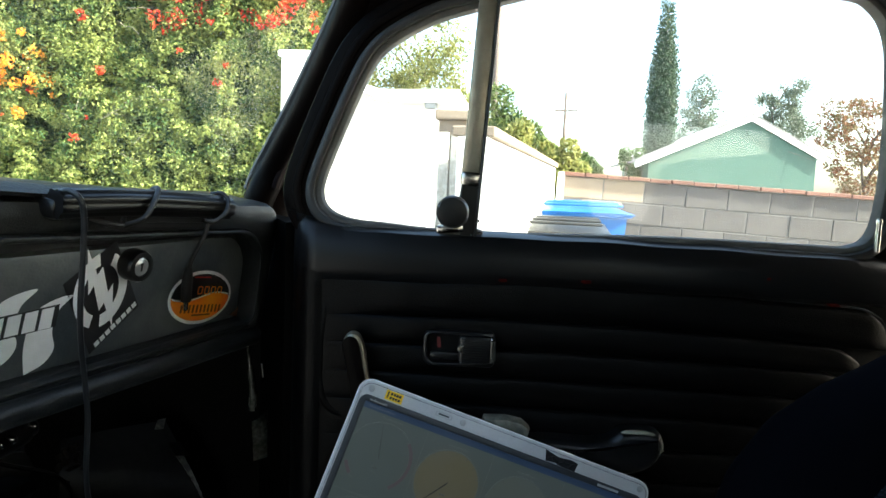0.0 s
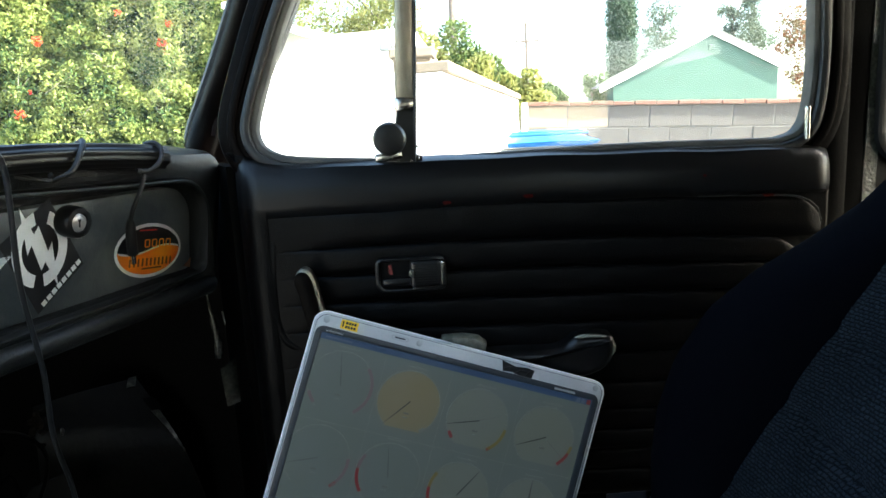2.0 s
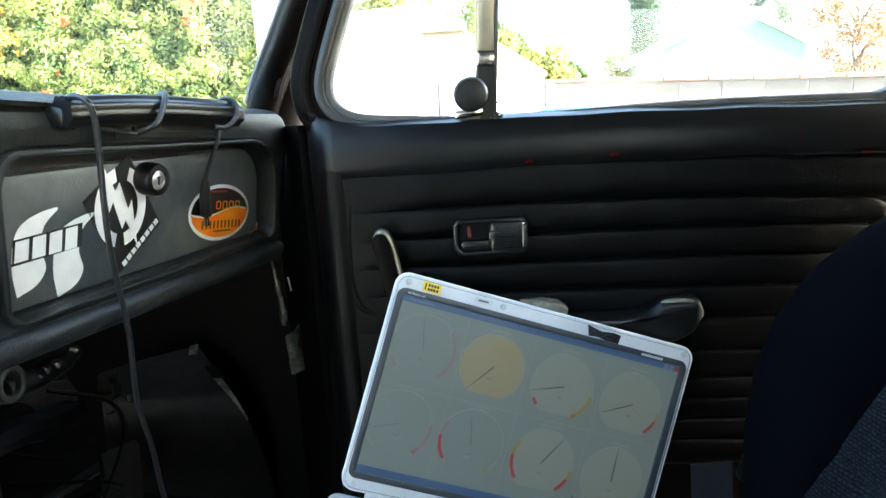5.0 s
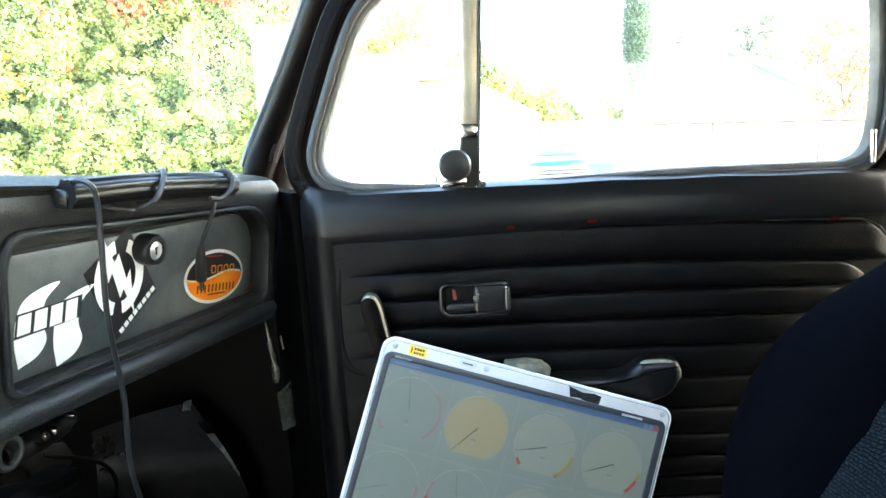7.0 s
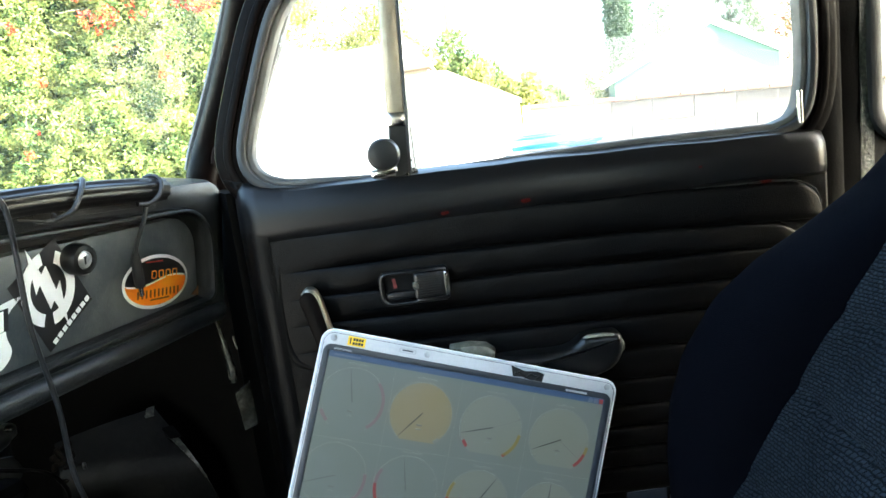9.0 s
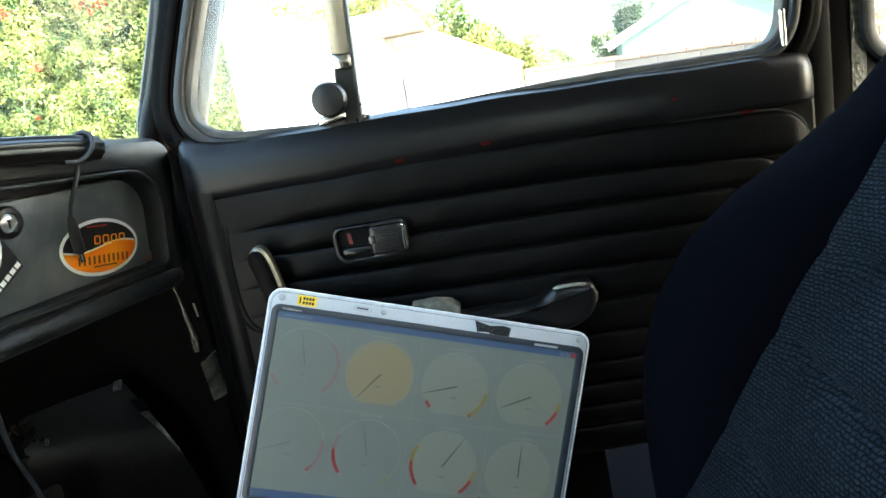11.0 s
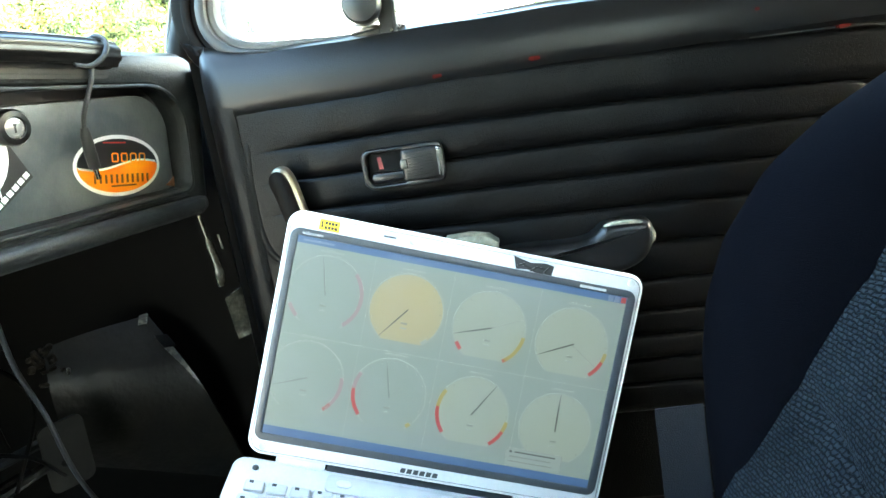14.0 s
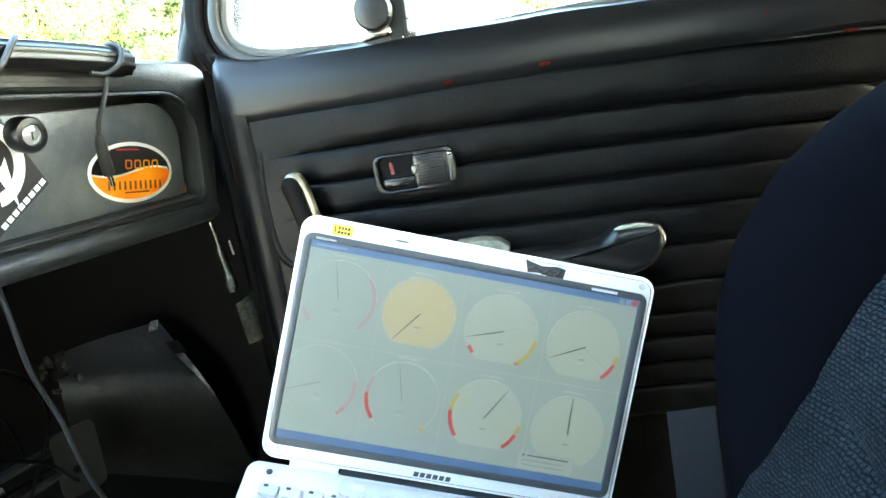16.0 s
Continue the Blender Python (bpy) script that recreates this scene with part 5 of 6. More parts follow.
part("latch", ring(rounded(0.072, -0.0032, 0.091, 0.0022, 0.002, 4), rounded(0.0732, -0.002, 0.0898, 0.001, 0.0012, 4), 0.0, 0.0008), KEY, laptop)
part("latch_hook", slab(rounded(0.0755, -0.0012, 0.0875, 0.0004, 0.0005, 3), 0.0, 0.0007), BEZEL, laptop)
mixed("maker_sticker", [(slab(rounded(0.0155, -0.0058, 0.0345, 0.0042, 0.0006, 2), 0.0, 0.0004), YELLOW), (slab(rounded(0.0175, -0.0040, 0.0190, 0.0026, 0.0002, 2), 0.0004, 0.0006), BLACK),
      *((moved(slab(rounded(-0.0012, -0.0014, 0.0012, 0.0014, 0.0003, 2), 0.0004, 0.0006), Matrix.Translation((0.0220 + 0.003 * (k % 4), 0.0012 if k < 4 else -0.0030, 0))), BLACK) for k in range(8))], laptop, "small yellow sticker with black marks")
part("tape", slab([(0.199, 0.0048), (0.203, -0.0068), (0.214, -0.0055), (0.225, -0.0080), (0.2375, -0.0072), (0.2385, 0.0018), (0.230, 0.0032), (0.216, 0.0012)], 0.0, 0.0008), BLACK, laptop, "torn scrap of black tape")
for k in range(5):
    part("tape_shred", moved(slab(rounded(-0.004, -0.0008, 0.004, 0.0008, 0.0004, 2), 0.0008, 0.0018), Matrix.Translation((0.207 + 0.0062 * k, -0.002 - 0.0011 * (k % 3), 0)) @ Matrix.Rotation(radians(25 * (-1) ** k + 7 * k), 4, "Z")), PLASTIC, laptop)


def lettering(words, size, m, mat, parent, label=""):
    c = bpy.data.curves.new("letters", "FONT")
    c.body, c.size, c.extrude = words, size, 0.00015
    tmp = new("letters", c)
    bpy.context.view_layer.update()
    me = bpy.data.meshes.new_from_object(tmp.evaluated_get(bpy.context.evaluated_depsgraph_get()))
    bpy.data.objects.remove(tmp)
    bpy.data.curves.remove(c)
    me.materials.clear()
    me.materials.append(mat)
    ob = new("lettering", me)
    ob.parent, ob.matrix_basis = parent, m
    if label:
        ob["label"] = label
    return ob


lettering("widescreen", 0.0042, Matrix.Translation((0.0020, -0.0124, 0.0019)), KEY, laptop, "small pale lettering on the bezel")
part("model_mark", slab(rounded(0.2660, -0.0123, 0.2915, -0.0098, 0.0006, 2), 0.0018, 0.0020), KEY, laptop)
for k in range(6):
    part("maker_mark", slab([(0.1325 + 0.0062 * k, -0.2185), (0.1372 + 0.0062 * k, -0.2185), (0.1380 + 0.0062 * k, -0.2140), (0.1333 + 0.0062 * k, -0.2140)], 0.0, 0.0004), BEZEL, laptop)

# base with its keys
HINGE = Matrix.Translation((-0.004, -0.2265, -0.006)) @ Matrix.Rotation(radians(-(180 - 118)), 4, "X")
base = placed(part("base", slab(rounded(-0.018, -0.236, 0.332, -0.003, (0.02, 0.02, 0.012, 0.012), 8), -0.026, 0.0, 0.004, 3), SILVER, laptop, "silver keyboard base", smooth=True), HINGE)
part("hinge_cover", tube([(0.020, -0.002, 0.001), (0.066, -0.002, 0.001)], 0.0055, 12), SILVER, base, smooth=True)
part("hinge_cover", tube([(0.250, -0.002, 0.001), (0.296, -0.002, 0.001)], 0.0055, 12), SILVER, base, smooth=True)
part("hinge_gap", slab(rounded(0.068, -0.006, 0.248, 0.002, 0.001, 2), -0.002, 0.0008), BEZEL, base)
part("button_plate", slab(rounded(0.070, -0.030, 0.244, -0.010, 0.006, 5), 0.0, 0.0022, 0.001), KEY, base, smooth=True)
part("power_button", slab(rounded(0.080, -0.024, 0.094, -0.016, 0.004, 4), 0.0022, 0.0036, 0.001), SILVER, base, smooth=True)
part("rubber_bump", turned([(0.003, 0), (0.003, 0.001), (0.002, 0.0015)], 14, Matrix.Translation((0.004, -0.016, 0))), BEZEL, base)
key_mesh = None
for row in range(6):
    for k in range(15):
        x, y = 0.0085 + 0.0206 * k - 0.003 * (row % 3), -0.037 - 0.0178 * row
        if key_mesh is None:
            key = part("key", slab(rounded(-0.0088, -0.0076, 0.0088, 0.0076, 0.002, 3), 0.0, 0.004, 0.0014), KEY, base)
            key_mesh = key.data
        else:
            key = new("key", key_mesh)
            key.parent = base
        key.matrix_basis = Matrix.Translation((x, y, 0.0)) @ Matrix.Diagonal((1, 0.72 if row == 0 else 1, 1, 1))
key_mark = None
for row in range(2):
    for k in range(8):
        x, y = 0.0055 + 0.0206 * k - 0.003 * (row % 3), -0.034 - 0.0178 * row
        if key_mark is None:
            m = part("key_mark", slab(rounded(-0.002, -0.0014, 0.002, 0.0014, 0.0004, 2), 0.0040, 0.0042), BEZEL, base)
            key_mark = m.data
        else:
            m = new("key_mark", key_mark)
            m.parent = base
        m.matrix_basis = Matrix.Translation((x, y, 0))
part("touchpad", slab(rounded(0.110, -0.222, 0.190, -0.165, 0.003, 3), 0.0, 0.0006), KEY, base)

# ---- cables on the grab handle ----
grey_cable = material("grey_cable", (0.012, 0.0138, 0.0162), 0.4)
def dash_space(points):
    return [tuple(DASH @ Vector(p)) for p in points]


cable = thing("power_cable", "dark grey cable slung over the grab handle and hanging down", "cable")
part("cord", tube(smooth_line([(-0.430, 0.296, 1.080), (-0.431, 0.290, 1.096), (-0.422, 0.287, 1.1035), (-0.410, 0.286, 1.099), (-0.409, 0.290, 1.086), (-0.414, 0.296, 1.057), (-0.424, 0.305, 0.989), (-0.436, 0.330, 0.909), (-0.452, 0.350, 0.835), (-0.459, 0.372, 0.775), (-0.466, 0.392, 0.70), (-0.468, 0.43, 0.60), (-0.46, 0.46, 0.45), (-0.45, 0.50, 0.295)], 8), 0.0025, 10, 0.8), grey_cable, cable, smooth=True)
lead = thing("adapter_lead", "thin black lead wound round the grab handle with a barrel plug", "cable")
part("cord", tube(dash_space(smooth_line([(-0.095, 0.080, 0.0395), (-0.085, 0.089, 0.0510), (-0.072, 0.104, 0.0485), (-0.058, 0.1130, 0.0375), (-0.052, 0.108, 0.0235)], 6)), 0.0026, 8), BLACK_RUBBER, lead, smooth=True)
part("cord", tube(dash_space(smooth_line([(-0.118, 0.085, 0.0255), (-0.108, 0.082, 0.0385), (-0.098, 0.081, 0.0405), (-0.085, 0.083, 0.0285)], 6)), 0.0023, 8), BLACK_RUBBER, lead, smooth=True)
part("cord", tube(dash_space(smooth_line([(0.000, 0.083, 0.0455), (0.014, 0.082, 0.0485), (0.030, 0.091, 0.049), (0.040, 0.103, 0.042), (0.038, 0.108, 0.032), (0.036, 0.101, 0.021), (0.034, 0.084, 0.026), (0.0285, 0.068, 0.029), (0.021, 0.050, 0.028), (0.0185, 0.036, 0.024), (0.021, 0.022, 0.0185)], 6)), 0.0024, 8), BLACK_RUBBER, lead, smooth=True)
part("plug", tube(dash_space([(0.021, 0.026, 0.019), (0.0225, 0.018, 0.0175), (0.027, 0.0, 0.0145), (0.031, -0.014, 0.0125)]), [0.0034, 0.0052, 0.0058, 0.0056], 12), BLACK_RUBBER, lead, "black barrel plug", smooth=True)
part("plug_tip", tube(dash_space([(0.031, -0.014, 0.0125), (0.0345, -0.0255, 0.0105)]), 0.0028, 10), CHROME, lead, "bright metal plug tip", smooth=True)

# ---- outside: ground and walls ----
ground = part("ground", sheet(lambda x, y: (x, y, 0.0), span(-300, 300, 21), span(-300, 300, 21)), CONCRETE)
tagged(ground, "pale concrete driveway running out to the horizon", "ground", kind="structure")

WALL = pose(0.30, 6.22, 0.0, 0, 2.5, 0)           # foot of the wall's corner; the wall drops with the slope to the rear
wall_back = placed(part("wall_back", block((9.0, 0.10, 1.27), (4.5, 0.080, 0.635)), MORTAR), WALL)
tagged(wall_back, "grey concrete block wall with a red brick cap", "wall", kind="structure")
block_mesh = cap_mesh = None
for row in range(6):
    for k in range(23):
        x = 0.19 + 0.383 * k + (0.19 if row % 2 else 0.0)
        z = 1.163 - 0.2035 * row
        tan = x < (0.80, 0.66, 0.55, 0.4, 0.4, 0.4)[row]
        if block_mesh is None:
            ob = part("block", block((0.372, 0.13, 0.193), (0, 0, 0), 0.004, 1), BLOCK, wall_back)
            block_mesh = ob.data
            tan_mesh = block_mesh.copy()
            tan_mesh.materials.clear()
            tan_mesh.materials.append(TAN_BLOCK)
        else:
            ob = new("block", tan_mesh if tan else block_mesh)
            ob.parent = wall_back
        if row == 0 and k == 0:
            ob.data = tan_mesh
        ob.matrix_basis = pose(x, 0.088 + 0.004 * math.sin(7.7 * k + 3 * row), z, 0, 0, 0.25 * math.sin(5 * k + row))
for k in range(45):
    if cap_mesh is None:
        ob = part("cap_brick", block((0.194, 0.20, 0.036), (0, 0, 0), 0.005, 1), CAP, wall_back)
        cap_mesh = ob.data
    else:
        ob = new("cap_brick", cap_mesh)
        ob.parent = wall_back
    ob.matrix_basis = pose(0.10 + 0.20 * k, 0.085 + 0.004 * math.sin(3.3 * k), 1.287 + 0.002 * math.sin(9 * k), 0, 0, 0.5 * math.sin(4 * k))
part("corner_strip", block((0.06, 0.14, 1.30), (-0.02, 0.08, 0.65), 0.006), WHITE_WALL, wall_back)

side = pose(0.27, 6.2, 0, 0, 0, 172.4)
wall_side = placed(part("wall_side", block((0.14, 3.6, 1.335), (0.07, 1.8, 0.667), 0.008), WHITE_WALL), side)
tagged(wall_side, "white stuccoed garden wall with a tan cap", "wall", kind="structure")
for k in range(9):
    placed(part("cap_brick", block((0.19, 0.39, 0.045), (0, 0, 0), 0.006, 1), TAN_BLOCK, wall_side), pose(0.07, 0.20 + 0.40 * k, 1.358))

post = thing("gate_post", "weathered grey plank gate post with peeling paint and a tan cap", "gate post")
part("core", block((0.20, 0.14, 1.47), (-0.405, 3.36, 0.735), 0.01), TAN_BLOCK, post)
for k, (x, w) in enumerate(((-0.472, 0.058), (-0.405, 0.064), (-0.338, 0.056))):
    part("plank", block((w, 0.03, 1.40 - 0.02 * k), (x, 3.274 + 0.004 * k, 0.70), 0.006, 1), OLD_PAINT, post)
part("cap", block((0.23, 0.20, 0.05), (-0.405, 3.35, 1.490), 0.008), TAN_BLOCK, post)

gate_pillar = thing("gate_pillar", "plain white rendered pillar at the end of the hedge", "pillar")
part("shaft", block((0.30, 0.22, 2.07), (-1.80, 4.95, 1.035), 0.01), WHITE_WALL, gate_pillar)
part("coping", block((0.34, 0.26, 0.05), (-1.80, 4.95, 2.092), 0.01), WHITE_TRIM, gate_pillar)

# ---- white house ----
white_house = thing("white_house", "white stuccoed house gable in full sun", "house")
part("wall", slab([(-3.2, 0), (-0.72, 0), (-0.72, 1.88), (-1.2, 1.90), (-2.4, 2.30), (-3.2, 2.55)], -2.4, 0.0, turn=Matrix.Translation((0, 5.5, -0.07)) @ Matrix.Rotation(radians(90), 4, "X")), WHITE_WALL, white_house)
part("eave", slab([(-0.60, 1.88), (-0.60, 1.99), (-1.25, 1.975), (-1.45, 2.03), (-2.5, 2.38), (-3.3, 2.64), (-3.3, 2.54), (-2.4, 2.28), (-1.2, 1.88)], -2.5, 0.18, turn=Matrix.Translation((0, 5.5, -0.07)) @ Matrix.Rotation(radians(90), 4, "X")), WHITE_TRIM, white_house)
part("downpipe_head", block((0.10, 0.10, 0.12), (-0.84, 5.40, 1.82), 0.015), material("grey_zinc", (0.30, 0.31, 0.32), 0.5, 0.4), white_house, "grey downpipe head under the eave")
part("downpipe", tube([(-0.84, 5.42, 1.78), (-0.84, 5.42, 0.0)], 0.03, 10), WHITE_TRIM, white_house)

# ---- green garage ----
garage = thing("garage", "green gabled garage with white fascia boards", "garage")
L, A, R, GY = (3.34, 2.02), (6.46, 3.44), (8.58, 2.29), 19.8
back_turn = Matrix.Translation((0, GY, 0)) @ Matrix.Rotation(radians(90), 4, "X")
part("wall", slab([(L[0] + 0.35, 0), (R[0] - 0.25, 0), (R[0] - 0.25, R[1] + 0.02), (A[0], A[1] - 0.12), (L[0] + 0.35, L[1] + 0.02)], -5.0, 0.0, turn=back_turn), GREEN_WALL, garage)
def board(p, q, drop, low, high):
    return slab([p, q, (q[0], q[1] - drop), (p[0], p[1] - drop)], low, high, turn=back_turn)
part("fascia", board((L[0] - 0.05, L[1] + 0.03), (A[0], A[1] + 0.05), 0.17, 0.06, 0.11), WHITE_TRIM, garage, "white fascia board")
part("fascia", board((A[0], A[1] + 0.05), (R[0] + 0.05, R[1] + 0.03), 0.17, 0.06, 0.11), WHITE_TRIM, garage, "white fascia board")
part("roof", board((L[0] - 0.08, L[1] + 0.07), (A[0], A[1] + 0.09), 0.05, -5.2, 0.12), ROOFING, garage)
part("roof", board((A[0], A[1] + 0.09), (R[0] + 0.08, R[1] + 0.07), 0.05, -5.2, 0.12), ROOFING, garage)
part("gable_vent", block((0.16, 0.04, 0.14), (6.46, 19.78, 2.98), 0.01), GREEN_WALL, garage)

# ---- wheeled bins ----
def wheeled_bin(at, mat, lid_mat, label, wide=0.66, high=0.98):
    b = thing("wheeled_bin", label, "bin", "bins by the wall", at=at)
    def body(s, v):
        w, d = wide * (0.40 + 0.09 * v), 0.33 * (0.8 + 0.2 * v)
        a = 2 * math.pi * s
        k = 1.0 / max(abs(math.cos(a)), abs(math.sin(a))) ** 0.85
        return (w * k * math.cos(a), d * k * math.sin(a), 0.06 + (high - 0.10) * v)
    part("body", sheet(body, span(0, 1, 41), span(0, 1, 6), 0.006), mat, b, smooth=True)
    part("rim", block((wide * 1.02, 0.70, 0.04), (0, 0, high - 0.06), 0.015), mat, b, smooth=True)
    part("lid", sheet(lambda x, y: (x, y, high - 0.03 + 0.045 * (1 - (2 * x / wide) ** 4) * (1 - (y / 0.40) ** 2) + 0.02 * (y / 0.4)), span(-wide * 0.52, wide * 0.52, 21), span(-0.37, 0.37, 17), 0.012), lid_mat, b, "closed ribbed lid", smooth=True)
    for k in range(4):
        part("lid_rib", block((wide * 0.86, 0.035, 0.022), (0, -0.26 + 0.17 * k, high + 0.012 + 0.008 * (1.5 - abs(1.5 - k)) + 0.006 * k), 0.008), lid_mat, b, smooth=True)
    part("handle", tube([(-wide * 0.35, 0.40, high - 0.04), (wide * 0.35, 0.40, high - 0.04)], 0.015, 8), lid_mat, b, smooth=True)
    for x in (-wide * 0.38, wide * 0.38):
        part("wheel", turned([(0.11, -0.025), (0.12, 0), (0.11, 0.025)], 18, frame_of((0, 1, 0), (0, 0, 1), (1, 0, 0), (x, 0.30, 0.12))), BIN_BLACK, b, smooth=True)
    return b


wheeled_bin(pose(0.40, 5.45, 0, 0, 0, 4), BIN_BLUE, BIN_BLUE, "blue plastic wheeled bin with a ribbed lid", 0.82, 1.0)
wheeled_bin(pose(0.22, 4.55, 0, 0, 0, -3), BIN_BLACK, BIN_BLACK, "black plastic wheeled bin with a ribbed lid", 0.68, 0.89)


# ---- plants ----
def leaves(name, mat, centres, size, count, seed, squash=1.0, parent=None, shell=0.55):
    """A crown of small bent leaves strewn over clumps (centre, radius)."""
    rng = np.random.default_rng(seed)
    verts, faces = [], []
    total = sum(r * r for _, r in centres)
    for c, r in centres:
        n = max(3, int(count * r * r / total))
        d = rng.normal(size=(n, 3))
        d /= np.linalg.norm(d, axis=1, keepdims=True)
        p = np.array(c) + d * (r * (shell + (1.05 - shell) * rng.random((n, 1)) ** 0.6)) * (1, 1, squash)
        a = rng.normal(size=(n, 3))
        a /= np.linalg.norm(a, axis=1, keepdims=True)
        b = np.cross(a, d + 0.6 * rng.normal(size=(n, 3)))
        b /= np.linalg.norm(b, axis=1, keepdims=True) + 1e-9
        s = size * (0.6 + 0.8 * rng.random((n, 1)))
        up = np.cross(a, b) * s * 0.25
        quad = np.stack([p - a * s, p + b * s * 0.5 + up, p + a * s, p - b * s * 0.5 + up], 1).reshape(-1, 3)
        k = len(verts)
        verts.extend(map(tuple, quad.tolist()))
        faces.extend((k + 4 * j, k + 4 * j + 1, k + 4 * j + 2, k + 4 * j + 3) for j in range(n))
    me = bpy.data.meshes.new(name)
    me.from_pydata(verts, [], faces)
    me.materials.append(mat)
    ob = new(name, me)
    ob.parent = parent
    return ob


def tree(name, label, at, height, trunk, crowns, mat, size, count, seed, limbs=6, shell=0.55):
    """A tree with a tapered trunk, limbs to its clumps and a crown. crowns: clumps (centre, radius) about the foot."""
    t = thing(name, label, "tree", at=Matrix.Translation(at))
    bend = 0.03 * height
    part("trunk", tube(smooth_line([(0, 0, 0), (bend, 0, height * 0.35), (-bend * 0.5, bend, height * 0.7), (0, 0, height)], 5), [trunk * (1 - 0.85 * k / 15) for k in range(16)], 9), BARK, t, smooth=True)
    for k, (c, r) in enumerate(sorted(crowns, key=lambda q: -q[1])[:limbs]):
        c = Vector(c)
        foot = Vector((0, 0, min(height * 0.9, max(height * 0.3, c.z - 0.5 * (c.xy.length + 0.3)))))
        part("limb", tube(smooth_line([foot, (foot + c) / 2 + Vector((0, 0, 0.08 * height)), c], 4), [trunk * 0.45 * (1 - 0.1 * j) for j in range(9)], 7), BARK, t, smooth=True)
    leaves("crown", mat, crowns, size, count, seed, parent=t, shell=shell)
    return t


def clumps(n, box, r, seed, keep=None):
    rng = np.random.default_rng(seed)
    out = []
    while len(out) < n:
        p = [lo + (hi - lo) * rng.random() for lo, hi in box]
        if keep is None or keep(*p):
            out.append((tuple(p), r[0] + (r[1] - r[0]) * rng.random()))
    return out


hedge = thing("hedge", "tall sunlit green hedge dotted with red and orange blooms", "hedge", kind="stuff")
leaves("foliage", LEAF_HEDGE, clumps(950, ((-8.0, -2.08), (5.15, 5.7), (0.3, 4.2)), (0.12, 0.40), 3), 0.0155, 420000, 3, parent=hedge)
leaves("foliage", LEAF_HEDGE, clumps(1600, ((-6.6, -2.02), (4.88, 5.2), (0.8, 3.6)), (0.03, 0.11), 53), 0.0155, 170000, 54, parent=hedge)
# Darker leaf colour inside the hedge stands in for the shade between its clumps.
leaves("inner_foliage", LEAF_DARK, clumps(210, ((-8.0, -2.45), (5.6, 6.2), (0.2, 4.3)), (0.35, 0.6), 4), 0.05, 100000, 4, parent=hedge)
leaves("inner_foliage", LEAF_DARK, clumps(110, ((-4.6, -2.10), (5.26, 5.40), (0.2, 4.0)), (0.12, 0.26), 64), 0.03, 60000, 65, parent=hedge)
leaves("foliage", LEAF_HEDGE, clumps(260, ((-4.2, -2.05), (5.0, 5.25), (0.4, 4.0)), (0.08, 0.22), 66), 0.0155, 90000, 67, parent=hedge)
leaves("red_blooms", BLOOM_RED, clumps(46, ((-6.5, -2.4), (4.75, 5.1), (1.2, 3.6)), (0.012, 0.045), 8), 0.017, 700, 5, parent=hedge)
leaves("red_blooms", BLOOM_RED, clumps(22, ((-4.9, -2.4), (4.75, 5.1), (2.35, 3.2)), (0.02, 0.060), 18), 0.017, 600, 15, parent=hedge)
leaves("orange_blooms", BLOOM_ORANGE, clumps(90, ((-6.0, -3.95), (4.7, 5.0), (1.5, 2.3)), (0.02, 0.07), 9), 0.018, 2200, 6, parent=hedge)
leaves("red_blooms", BLOOM_RED, clumps(60, ((-3.0, -1.5), (4.75, 5.05), (2.25, 2.9)), (0.03, 0.08), 19), 0.018, 1500, 16, parent=hedge)
leaves("foliage", LEAF_HEDGE, clumps(120, ((-2.5, -1.4), (5.2, 5.7), (2.2, 4.2)), (0.12, 0.36), 20), 0.0155, 100000, 17, parent=hedge)
for k in range(24):
    x = -7.6 + 0.22 * k
    part("stem", tube(smooth_line([(x, 5.6, 0), (x + 0.1 * math.sin(k), 5.5, 1.2), (x + 0.2 * math.cos(2 * k), 5.4, 2.6)], 4), [0.03 - 0.002 * j for j in range(9)], 6), BARK, hedge, smooth=True)

rng = np.random.default_rng(77)
for k in range(34):
    p = Vector((-6.2 + 3.7 * rng.random(), 4.84 + 0.1 * rng.random(), 1.1 + 2.0 * rng.random()))
    way = Vector((rng.random() - 0.5, 0, 0.7 * (rng.random() - 0.3))).normalized() * (0.03 + 0.05 * rng.random())
    bend = [p + way * j + Vector((0.03 * (rng.random() - 0.5), -0.01 * rng.random(), 0.03 * (rng.random() - 0.5))) for j in range(4)]
    part("twig", tube(smooth_line(bend, 3), 0.0018, 5), TWIG, hedge)

tree("olive_tree", "pale olive-green tree behind the white house", (-2.0, 12.0, 0), 3.6, 0.05, clumps(150, ((-2.4, 0.85), (-1, 1), (1.9, 4.4)), (0.12, 0.42), 21, lambda x, y, z: z < 4.3 - 0.35 * abs(x + 0.4)), LEAF_OLIVE, 0.034, 24000, 22, 10, 0.0)
tree("yellow_shrub", "yellow-green shrub behind the gate post", (-1.05, 9.5, 0), 1.9, 0.06, clumps(26, ((-0.35, 0.55), (-0.4, 0.4), (1.0, 2.25)), (0.12, 0.26), 23), LEAF_OLIVE, 0.045, 4200, 24)
tree("garden_tree", "leafy green tree sloping over the garden wall", (0.15, 9.2, 0), 1.9, 0.1, clumps(80, ((-0.55, 0.62), (-0.7, 0.7), (0.9, 2.3)), (0.10, 0.26), 25, lambda x, y, z: z < 2.22 - 0.95 * (x + 0.45)), LEAF_GARDEN, 0.036, 24000, 26)
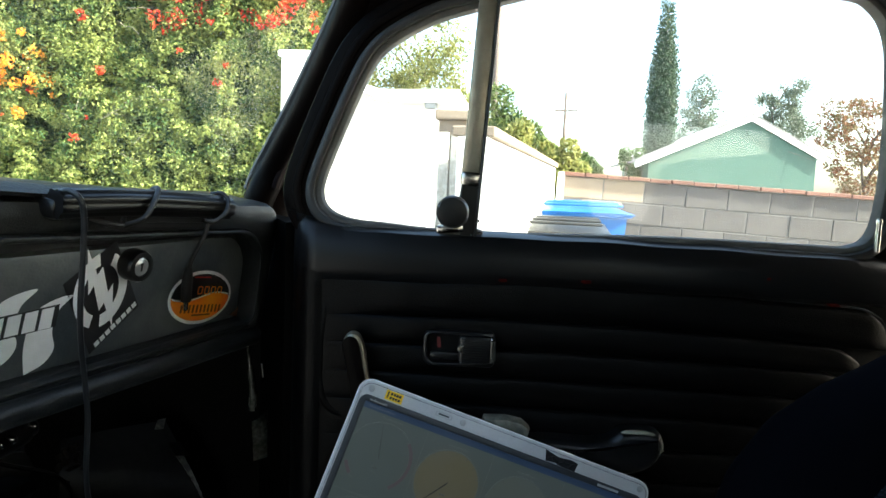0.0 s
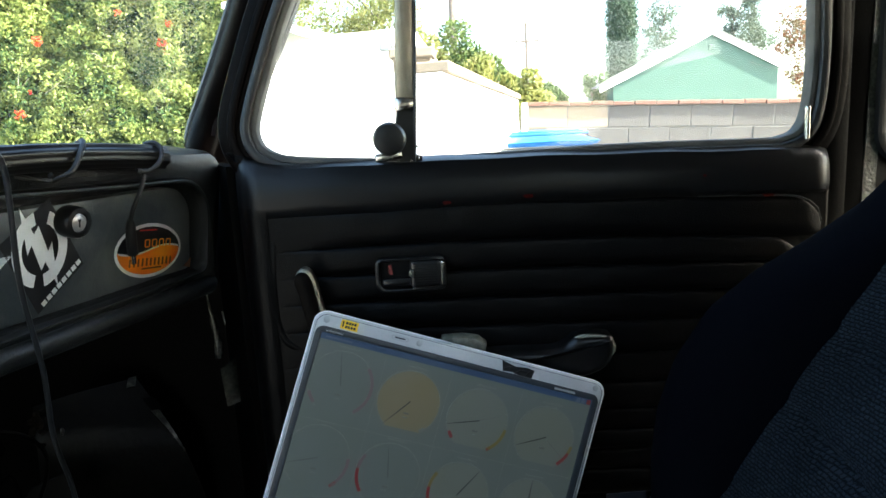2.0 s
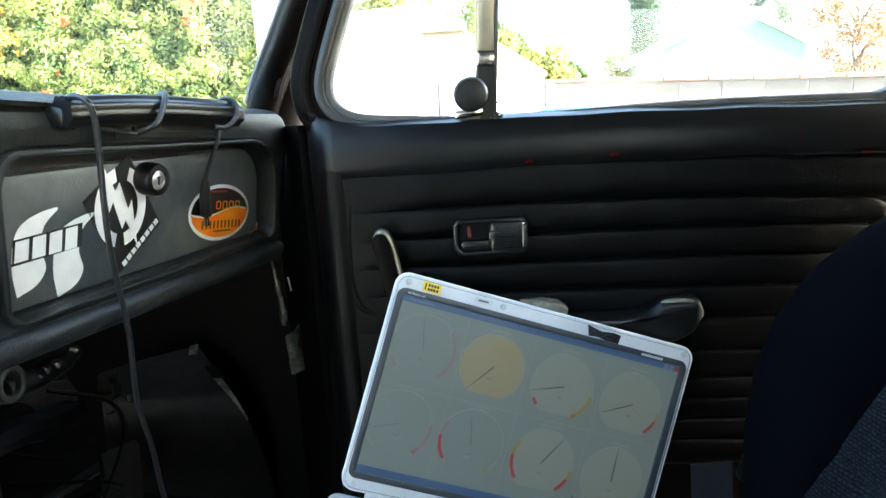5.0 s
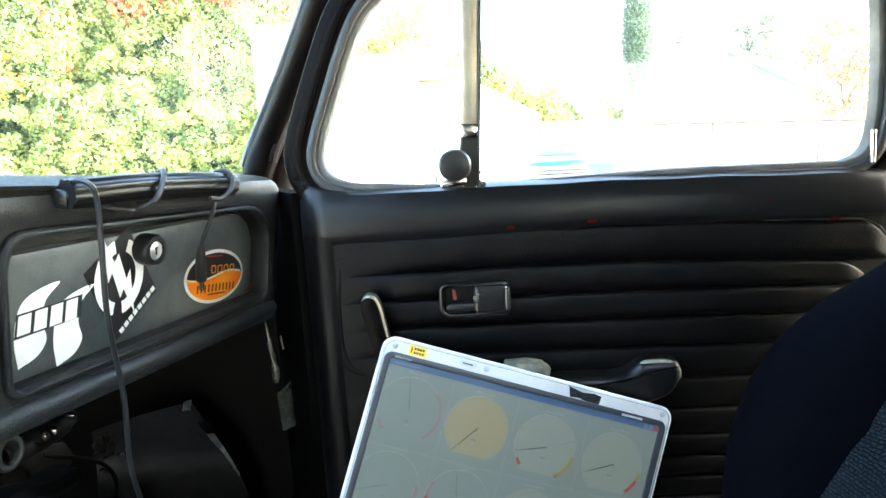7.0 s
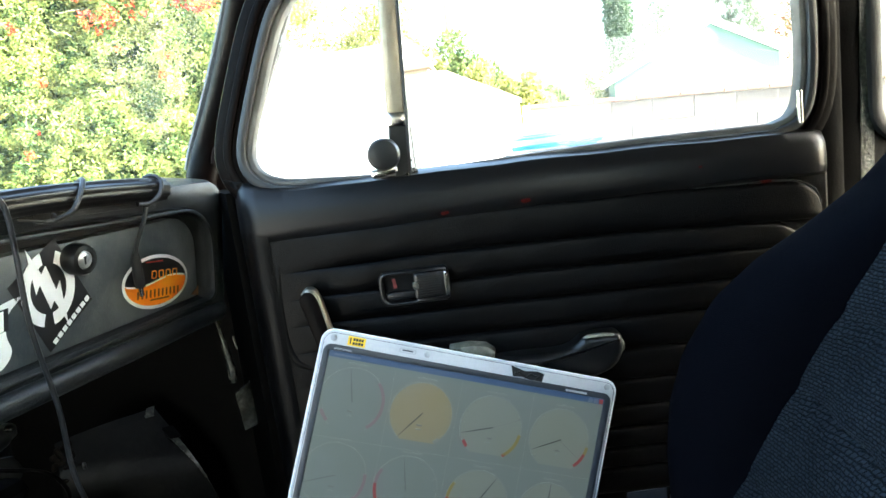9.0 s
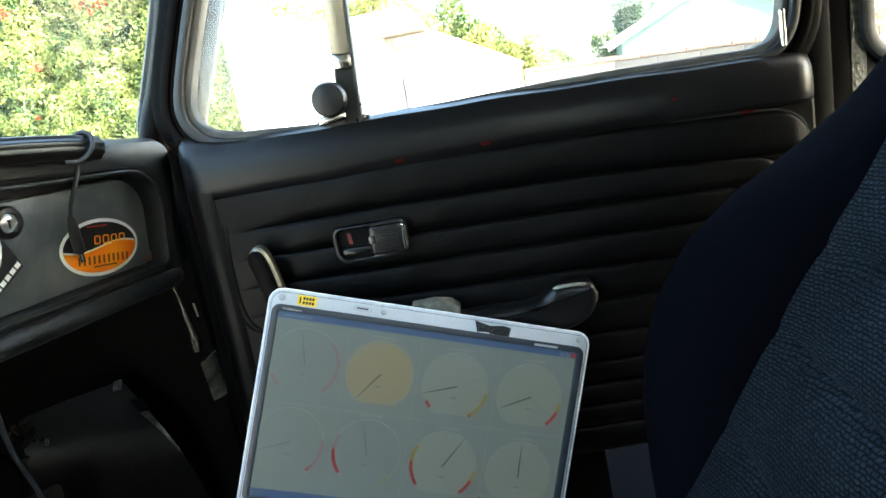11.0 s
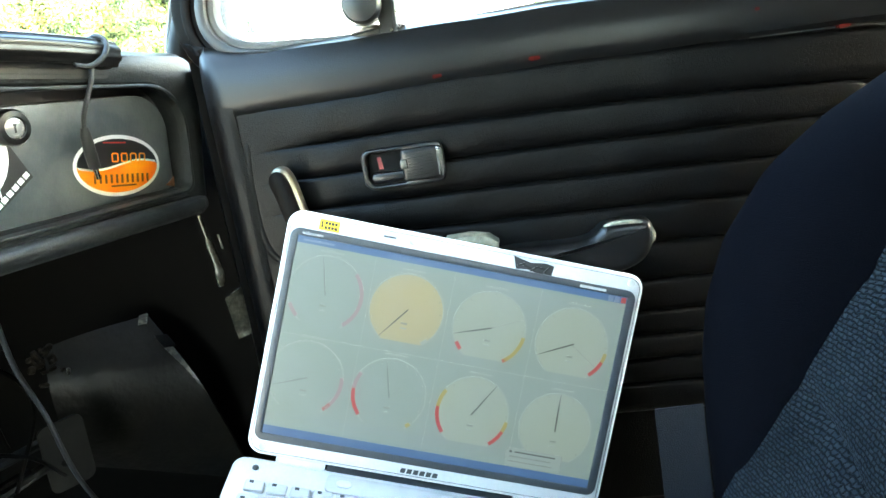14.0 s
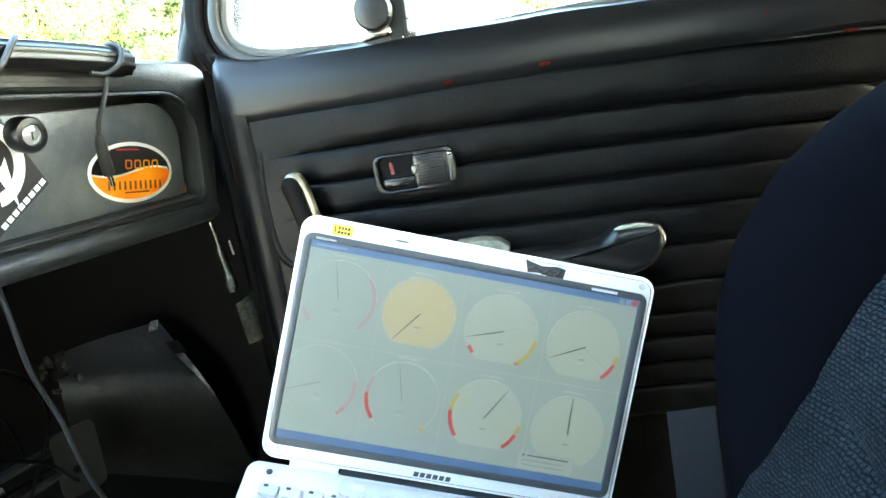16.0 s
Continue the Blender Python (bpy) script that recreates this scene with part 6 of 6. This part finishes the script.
tree("garden_bush", "sunlit olive bush by the garden wall", (0.36, 8.4, 0), 1.2, 0.05, clumps(34, ((-0.5, 0.40), (-0.4, 0.4), (0.6, 1.9)), (0.10, 0.22), 27, lambda x, y, z: z < 1.75 - 0.6 * x), LEAF_OLIVE, 0.045, 6000, 28)
yucca = thing("yucca", "spiky yellow-green yucca over the wall", "plant", at=pose(0.02, 8.0, 1.05))
part("stem", tube([(0, 0, -1.05), (0, 0, 0.4)], 0.04, 8), BARK, yucca, smooth=True)
rng = np.random.default_rng(31)
for k in range(26):
    a, e = 2 * math.pi * rng.random(), radians(5 + 75 * rng.random())
    d = Vector((math.cos(a) * math.cos(e), math.sin(a) * math.cos(e), math.sin(e)))
    p = Vector((0, 0, 0.40))
    part("leaf_blade", tube([p, p + d * 0.18 + Vector((0, 0, 0.02)), p + d * 0.34], [0.008, 0.012, 0.001], 5, 0.25), LEAF_OLIVE, yucca)
tree("far_bush", "small dark bush far behind the wall", (2.0, 22, 0), 1.8, 0.08, clumps(20, ((-0.5, 0.6), (-0.5, 0.5), (1.2, 2.3)), (0.16, 0.32), 33), LEAF_DARK, 0.07, 3000, 34)
cyp = thing("cypress", "tall slender dark green cypress", "tree", at=Matrix.Translation((4.38, 22, 0)))
part("trunk", tube([(0, 0, 0), (0, 0, 7.0)], [0.12, 0.02], 8), BARK, cyp, smooth=True)
leaves("crown", LEAF_CYPRESS, [((0.14 * math.sin(5 * k), 0.14 * math.cos(7 * k), 0.5 + 0.0545 * k), 0.38 * math.sin(math.pi * min(1, (k + 14) / 60) / 2) * (1 if k < 75 else max(0.12, 1 - (k - 75) / 55)) + 0.06) for k in range(126)], 0.045, 34000, 36, 1.5, cyp, 0.3)
tree("small_tree", "small dark tree beside the cypress", (3.25, 21, 0), 2.0, 0.06, clumps(14, ((-0.3, 0.35), (-0.3, 0.3), (1.3, 2.55)), (0.12, 0.24), 41), LEAF_DARK, 0.05, 1100, 42)
tree("eucalyptus", "airy pale grey-green eucalyptus", (7.7, 30, 0), 5.5, 0.07, clumps(130, ((-1.25, 1.3), (-0.8, 0.8), (2.4, 6.3)), (0.16, 0.46), 43, lambda x, y, z: abs(x) < (0.34 + 0.30 * (6.3 - z)) * (0.9 + 0.3 * math.sin(7 * z))), LEAF_PALE, 0.045, 11000, 44, 8, 0.0)
tree("eucalyptus", "low pale green trees behind the garage", (9.3, 31, 0), 4.0, 0.12, clumps(110, ((-1.6, 1.6), (-0.6, 0.6), (2.2, 4.7)), (0.14, 0.42), 45, lambda x, y, z: z < 4.5 - 0.8 * abs(x) + 0.3 * math.sin(5 * x)), LEAF_PALE, 0.045, 10000, 46, 6, 0.0)
tree("pine", "grey-green pine with upswept boughs behind the garage", (10.0, 28, 0), 5.2, 0.07, clumps(150, ((-1.6, 1.75), (-0.7, 0.7), (2.6, 6.1)), (0.10, 0.40), 47, lambda x, y, z: abs(x - 0.30 * (z - 4)) < 1.6 * math.sin(max(0.05, (6.3 - z) / 3.7) * 1.5) * (0.85 + 0.4 * math.sin(4.2 * z + 3 * x))), LEAF_PALE, 0.042, 19000, 48, 8, 0.0)
tree("rust_tree", "thin tree with rust-coloured autumn leaves", (6.75, 13.8, 0), 2.6, 0.06, clumps(60, ((-0.75, 0.9), (-0.6, 0.6), (1.2, 3.1)), (0.10, 0.26), 49), LEAF_RUST, 0.032, 8500, 50, 12)

for at, high, arm in (((2.46, 40, 0), 6.9, 1.35), ((-0.92, 20, 0), 11.0, 1.8)):
    pole = thing("utility_pole", "weathered wooden utility pole with a crossarm", "pole", "utility poles", at=Matrix.Translation(at))
    part("shaft", tube([(0, 0, 0), (0, 0, high)], [0.12, 0.07], 10), WOOD_POLE, pole, smooth=True)
    part("crossarm", block((arm, 0.1, 0.1), (0.05, -0.08, high - 1.05), 0.01), WOOD_POLE, pole)
    for x in (-0.45, -0.15, 0.15, 0.45):
        part("insulator", turned([(0.03, 0), (0.035, 0.05), (0.02, 0.1)], 8, Matrix.Translation((x * arm + 0.05, -0.08, high - 1.0))), WOOD_POLE, pole)
wire = part("overhead_wire", tube(smooth_line([(4.2, 21.9, 4.2), (5.4, 21, 3.55), (6.4, 20.2, 2.95), (8.2, 19.6, 2.25)], 8), 0.006, 5), WOOD_POLE)
tagged(wire, "thin overhead wire running from the cypress to the garage", "wire")
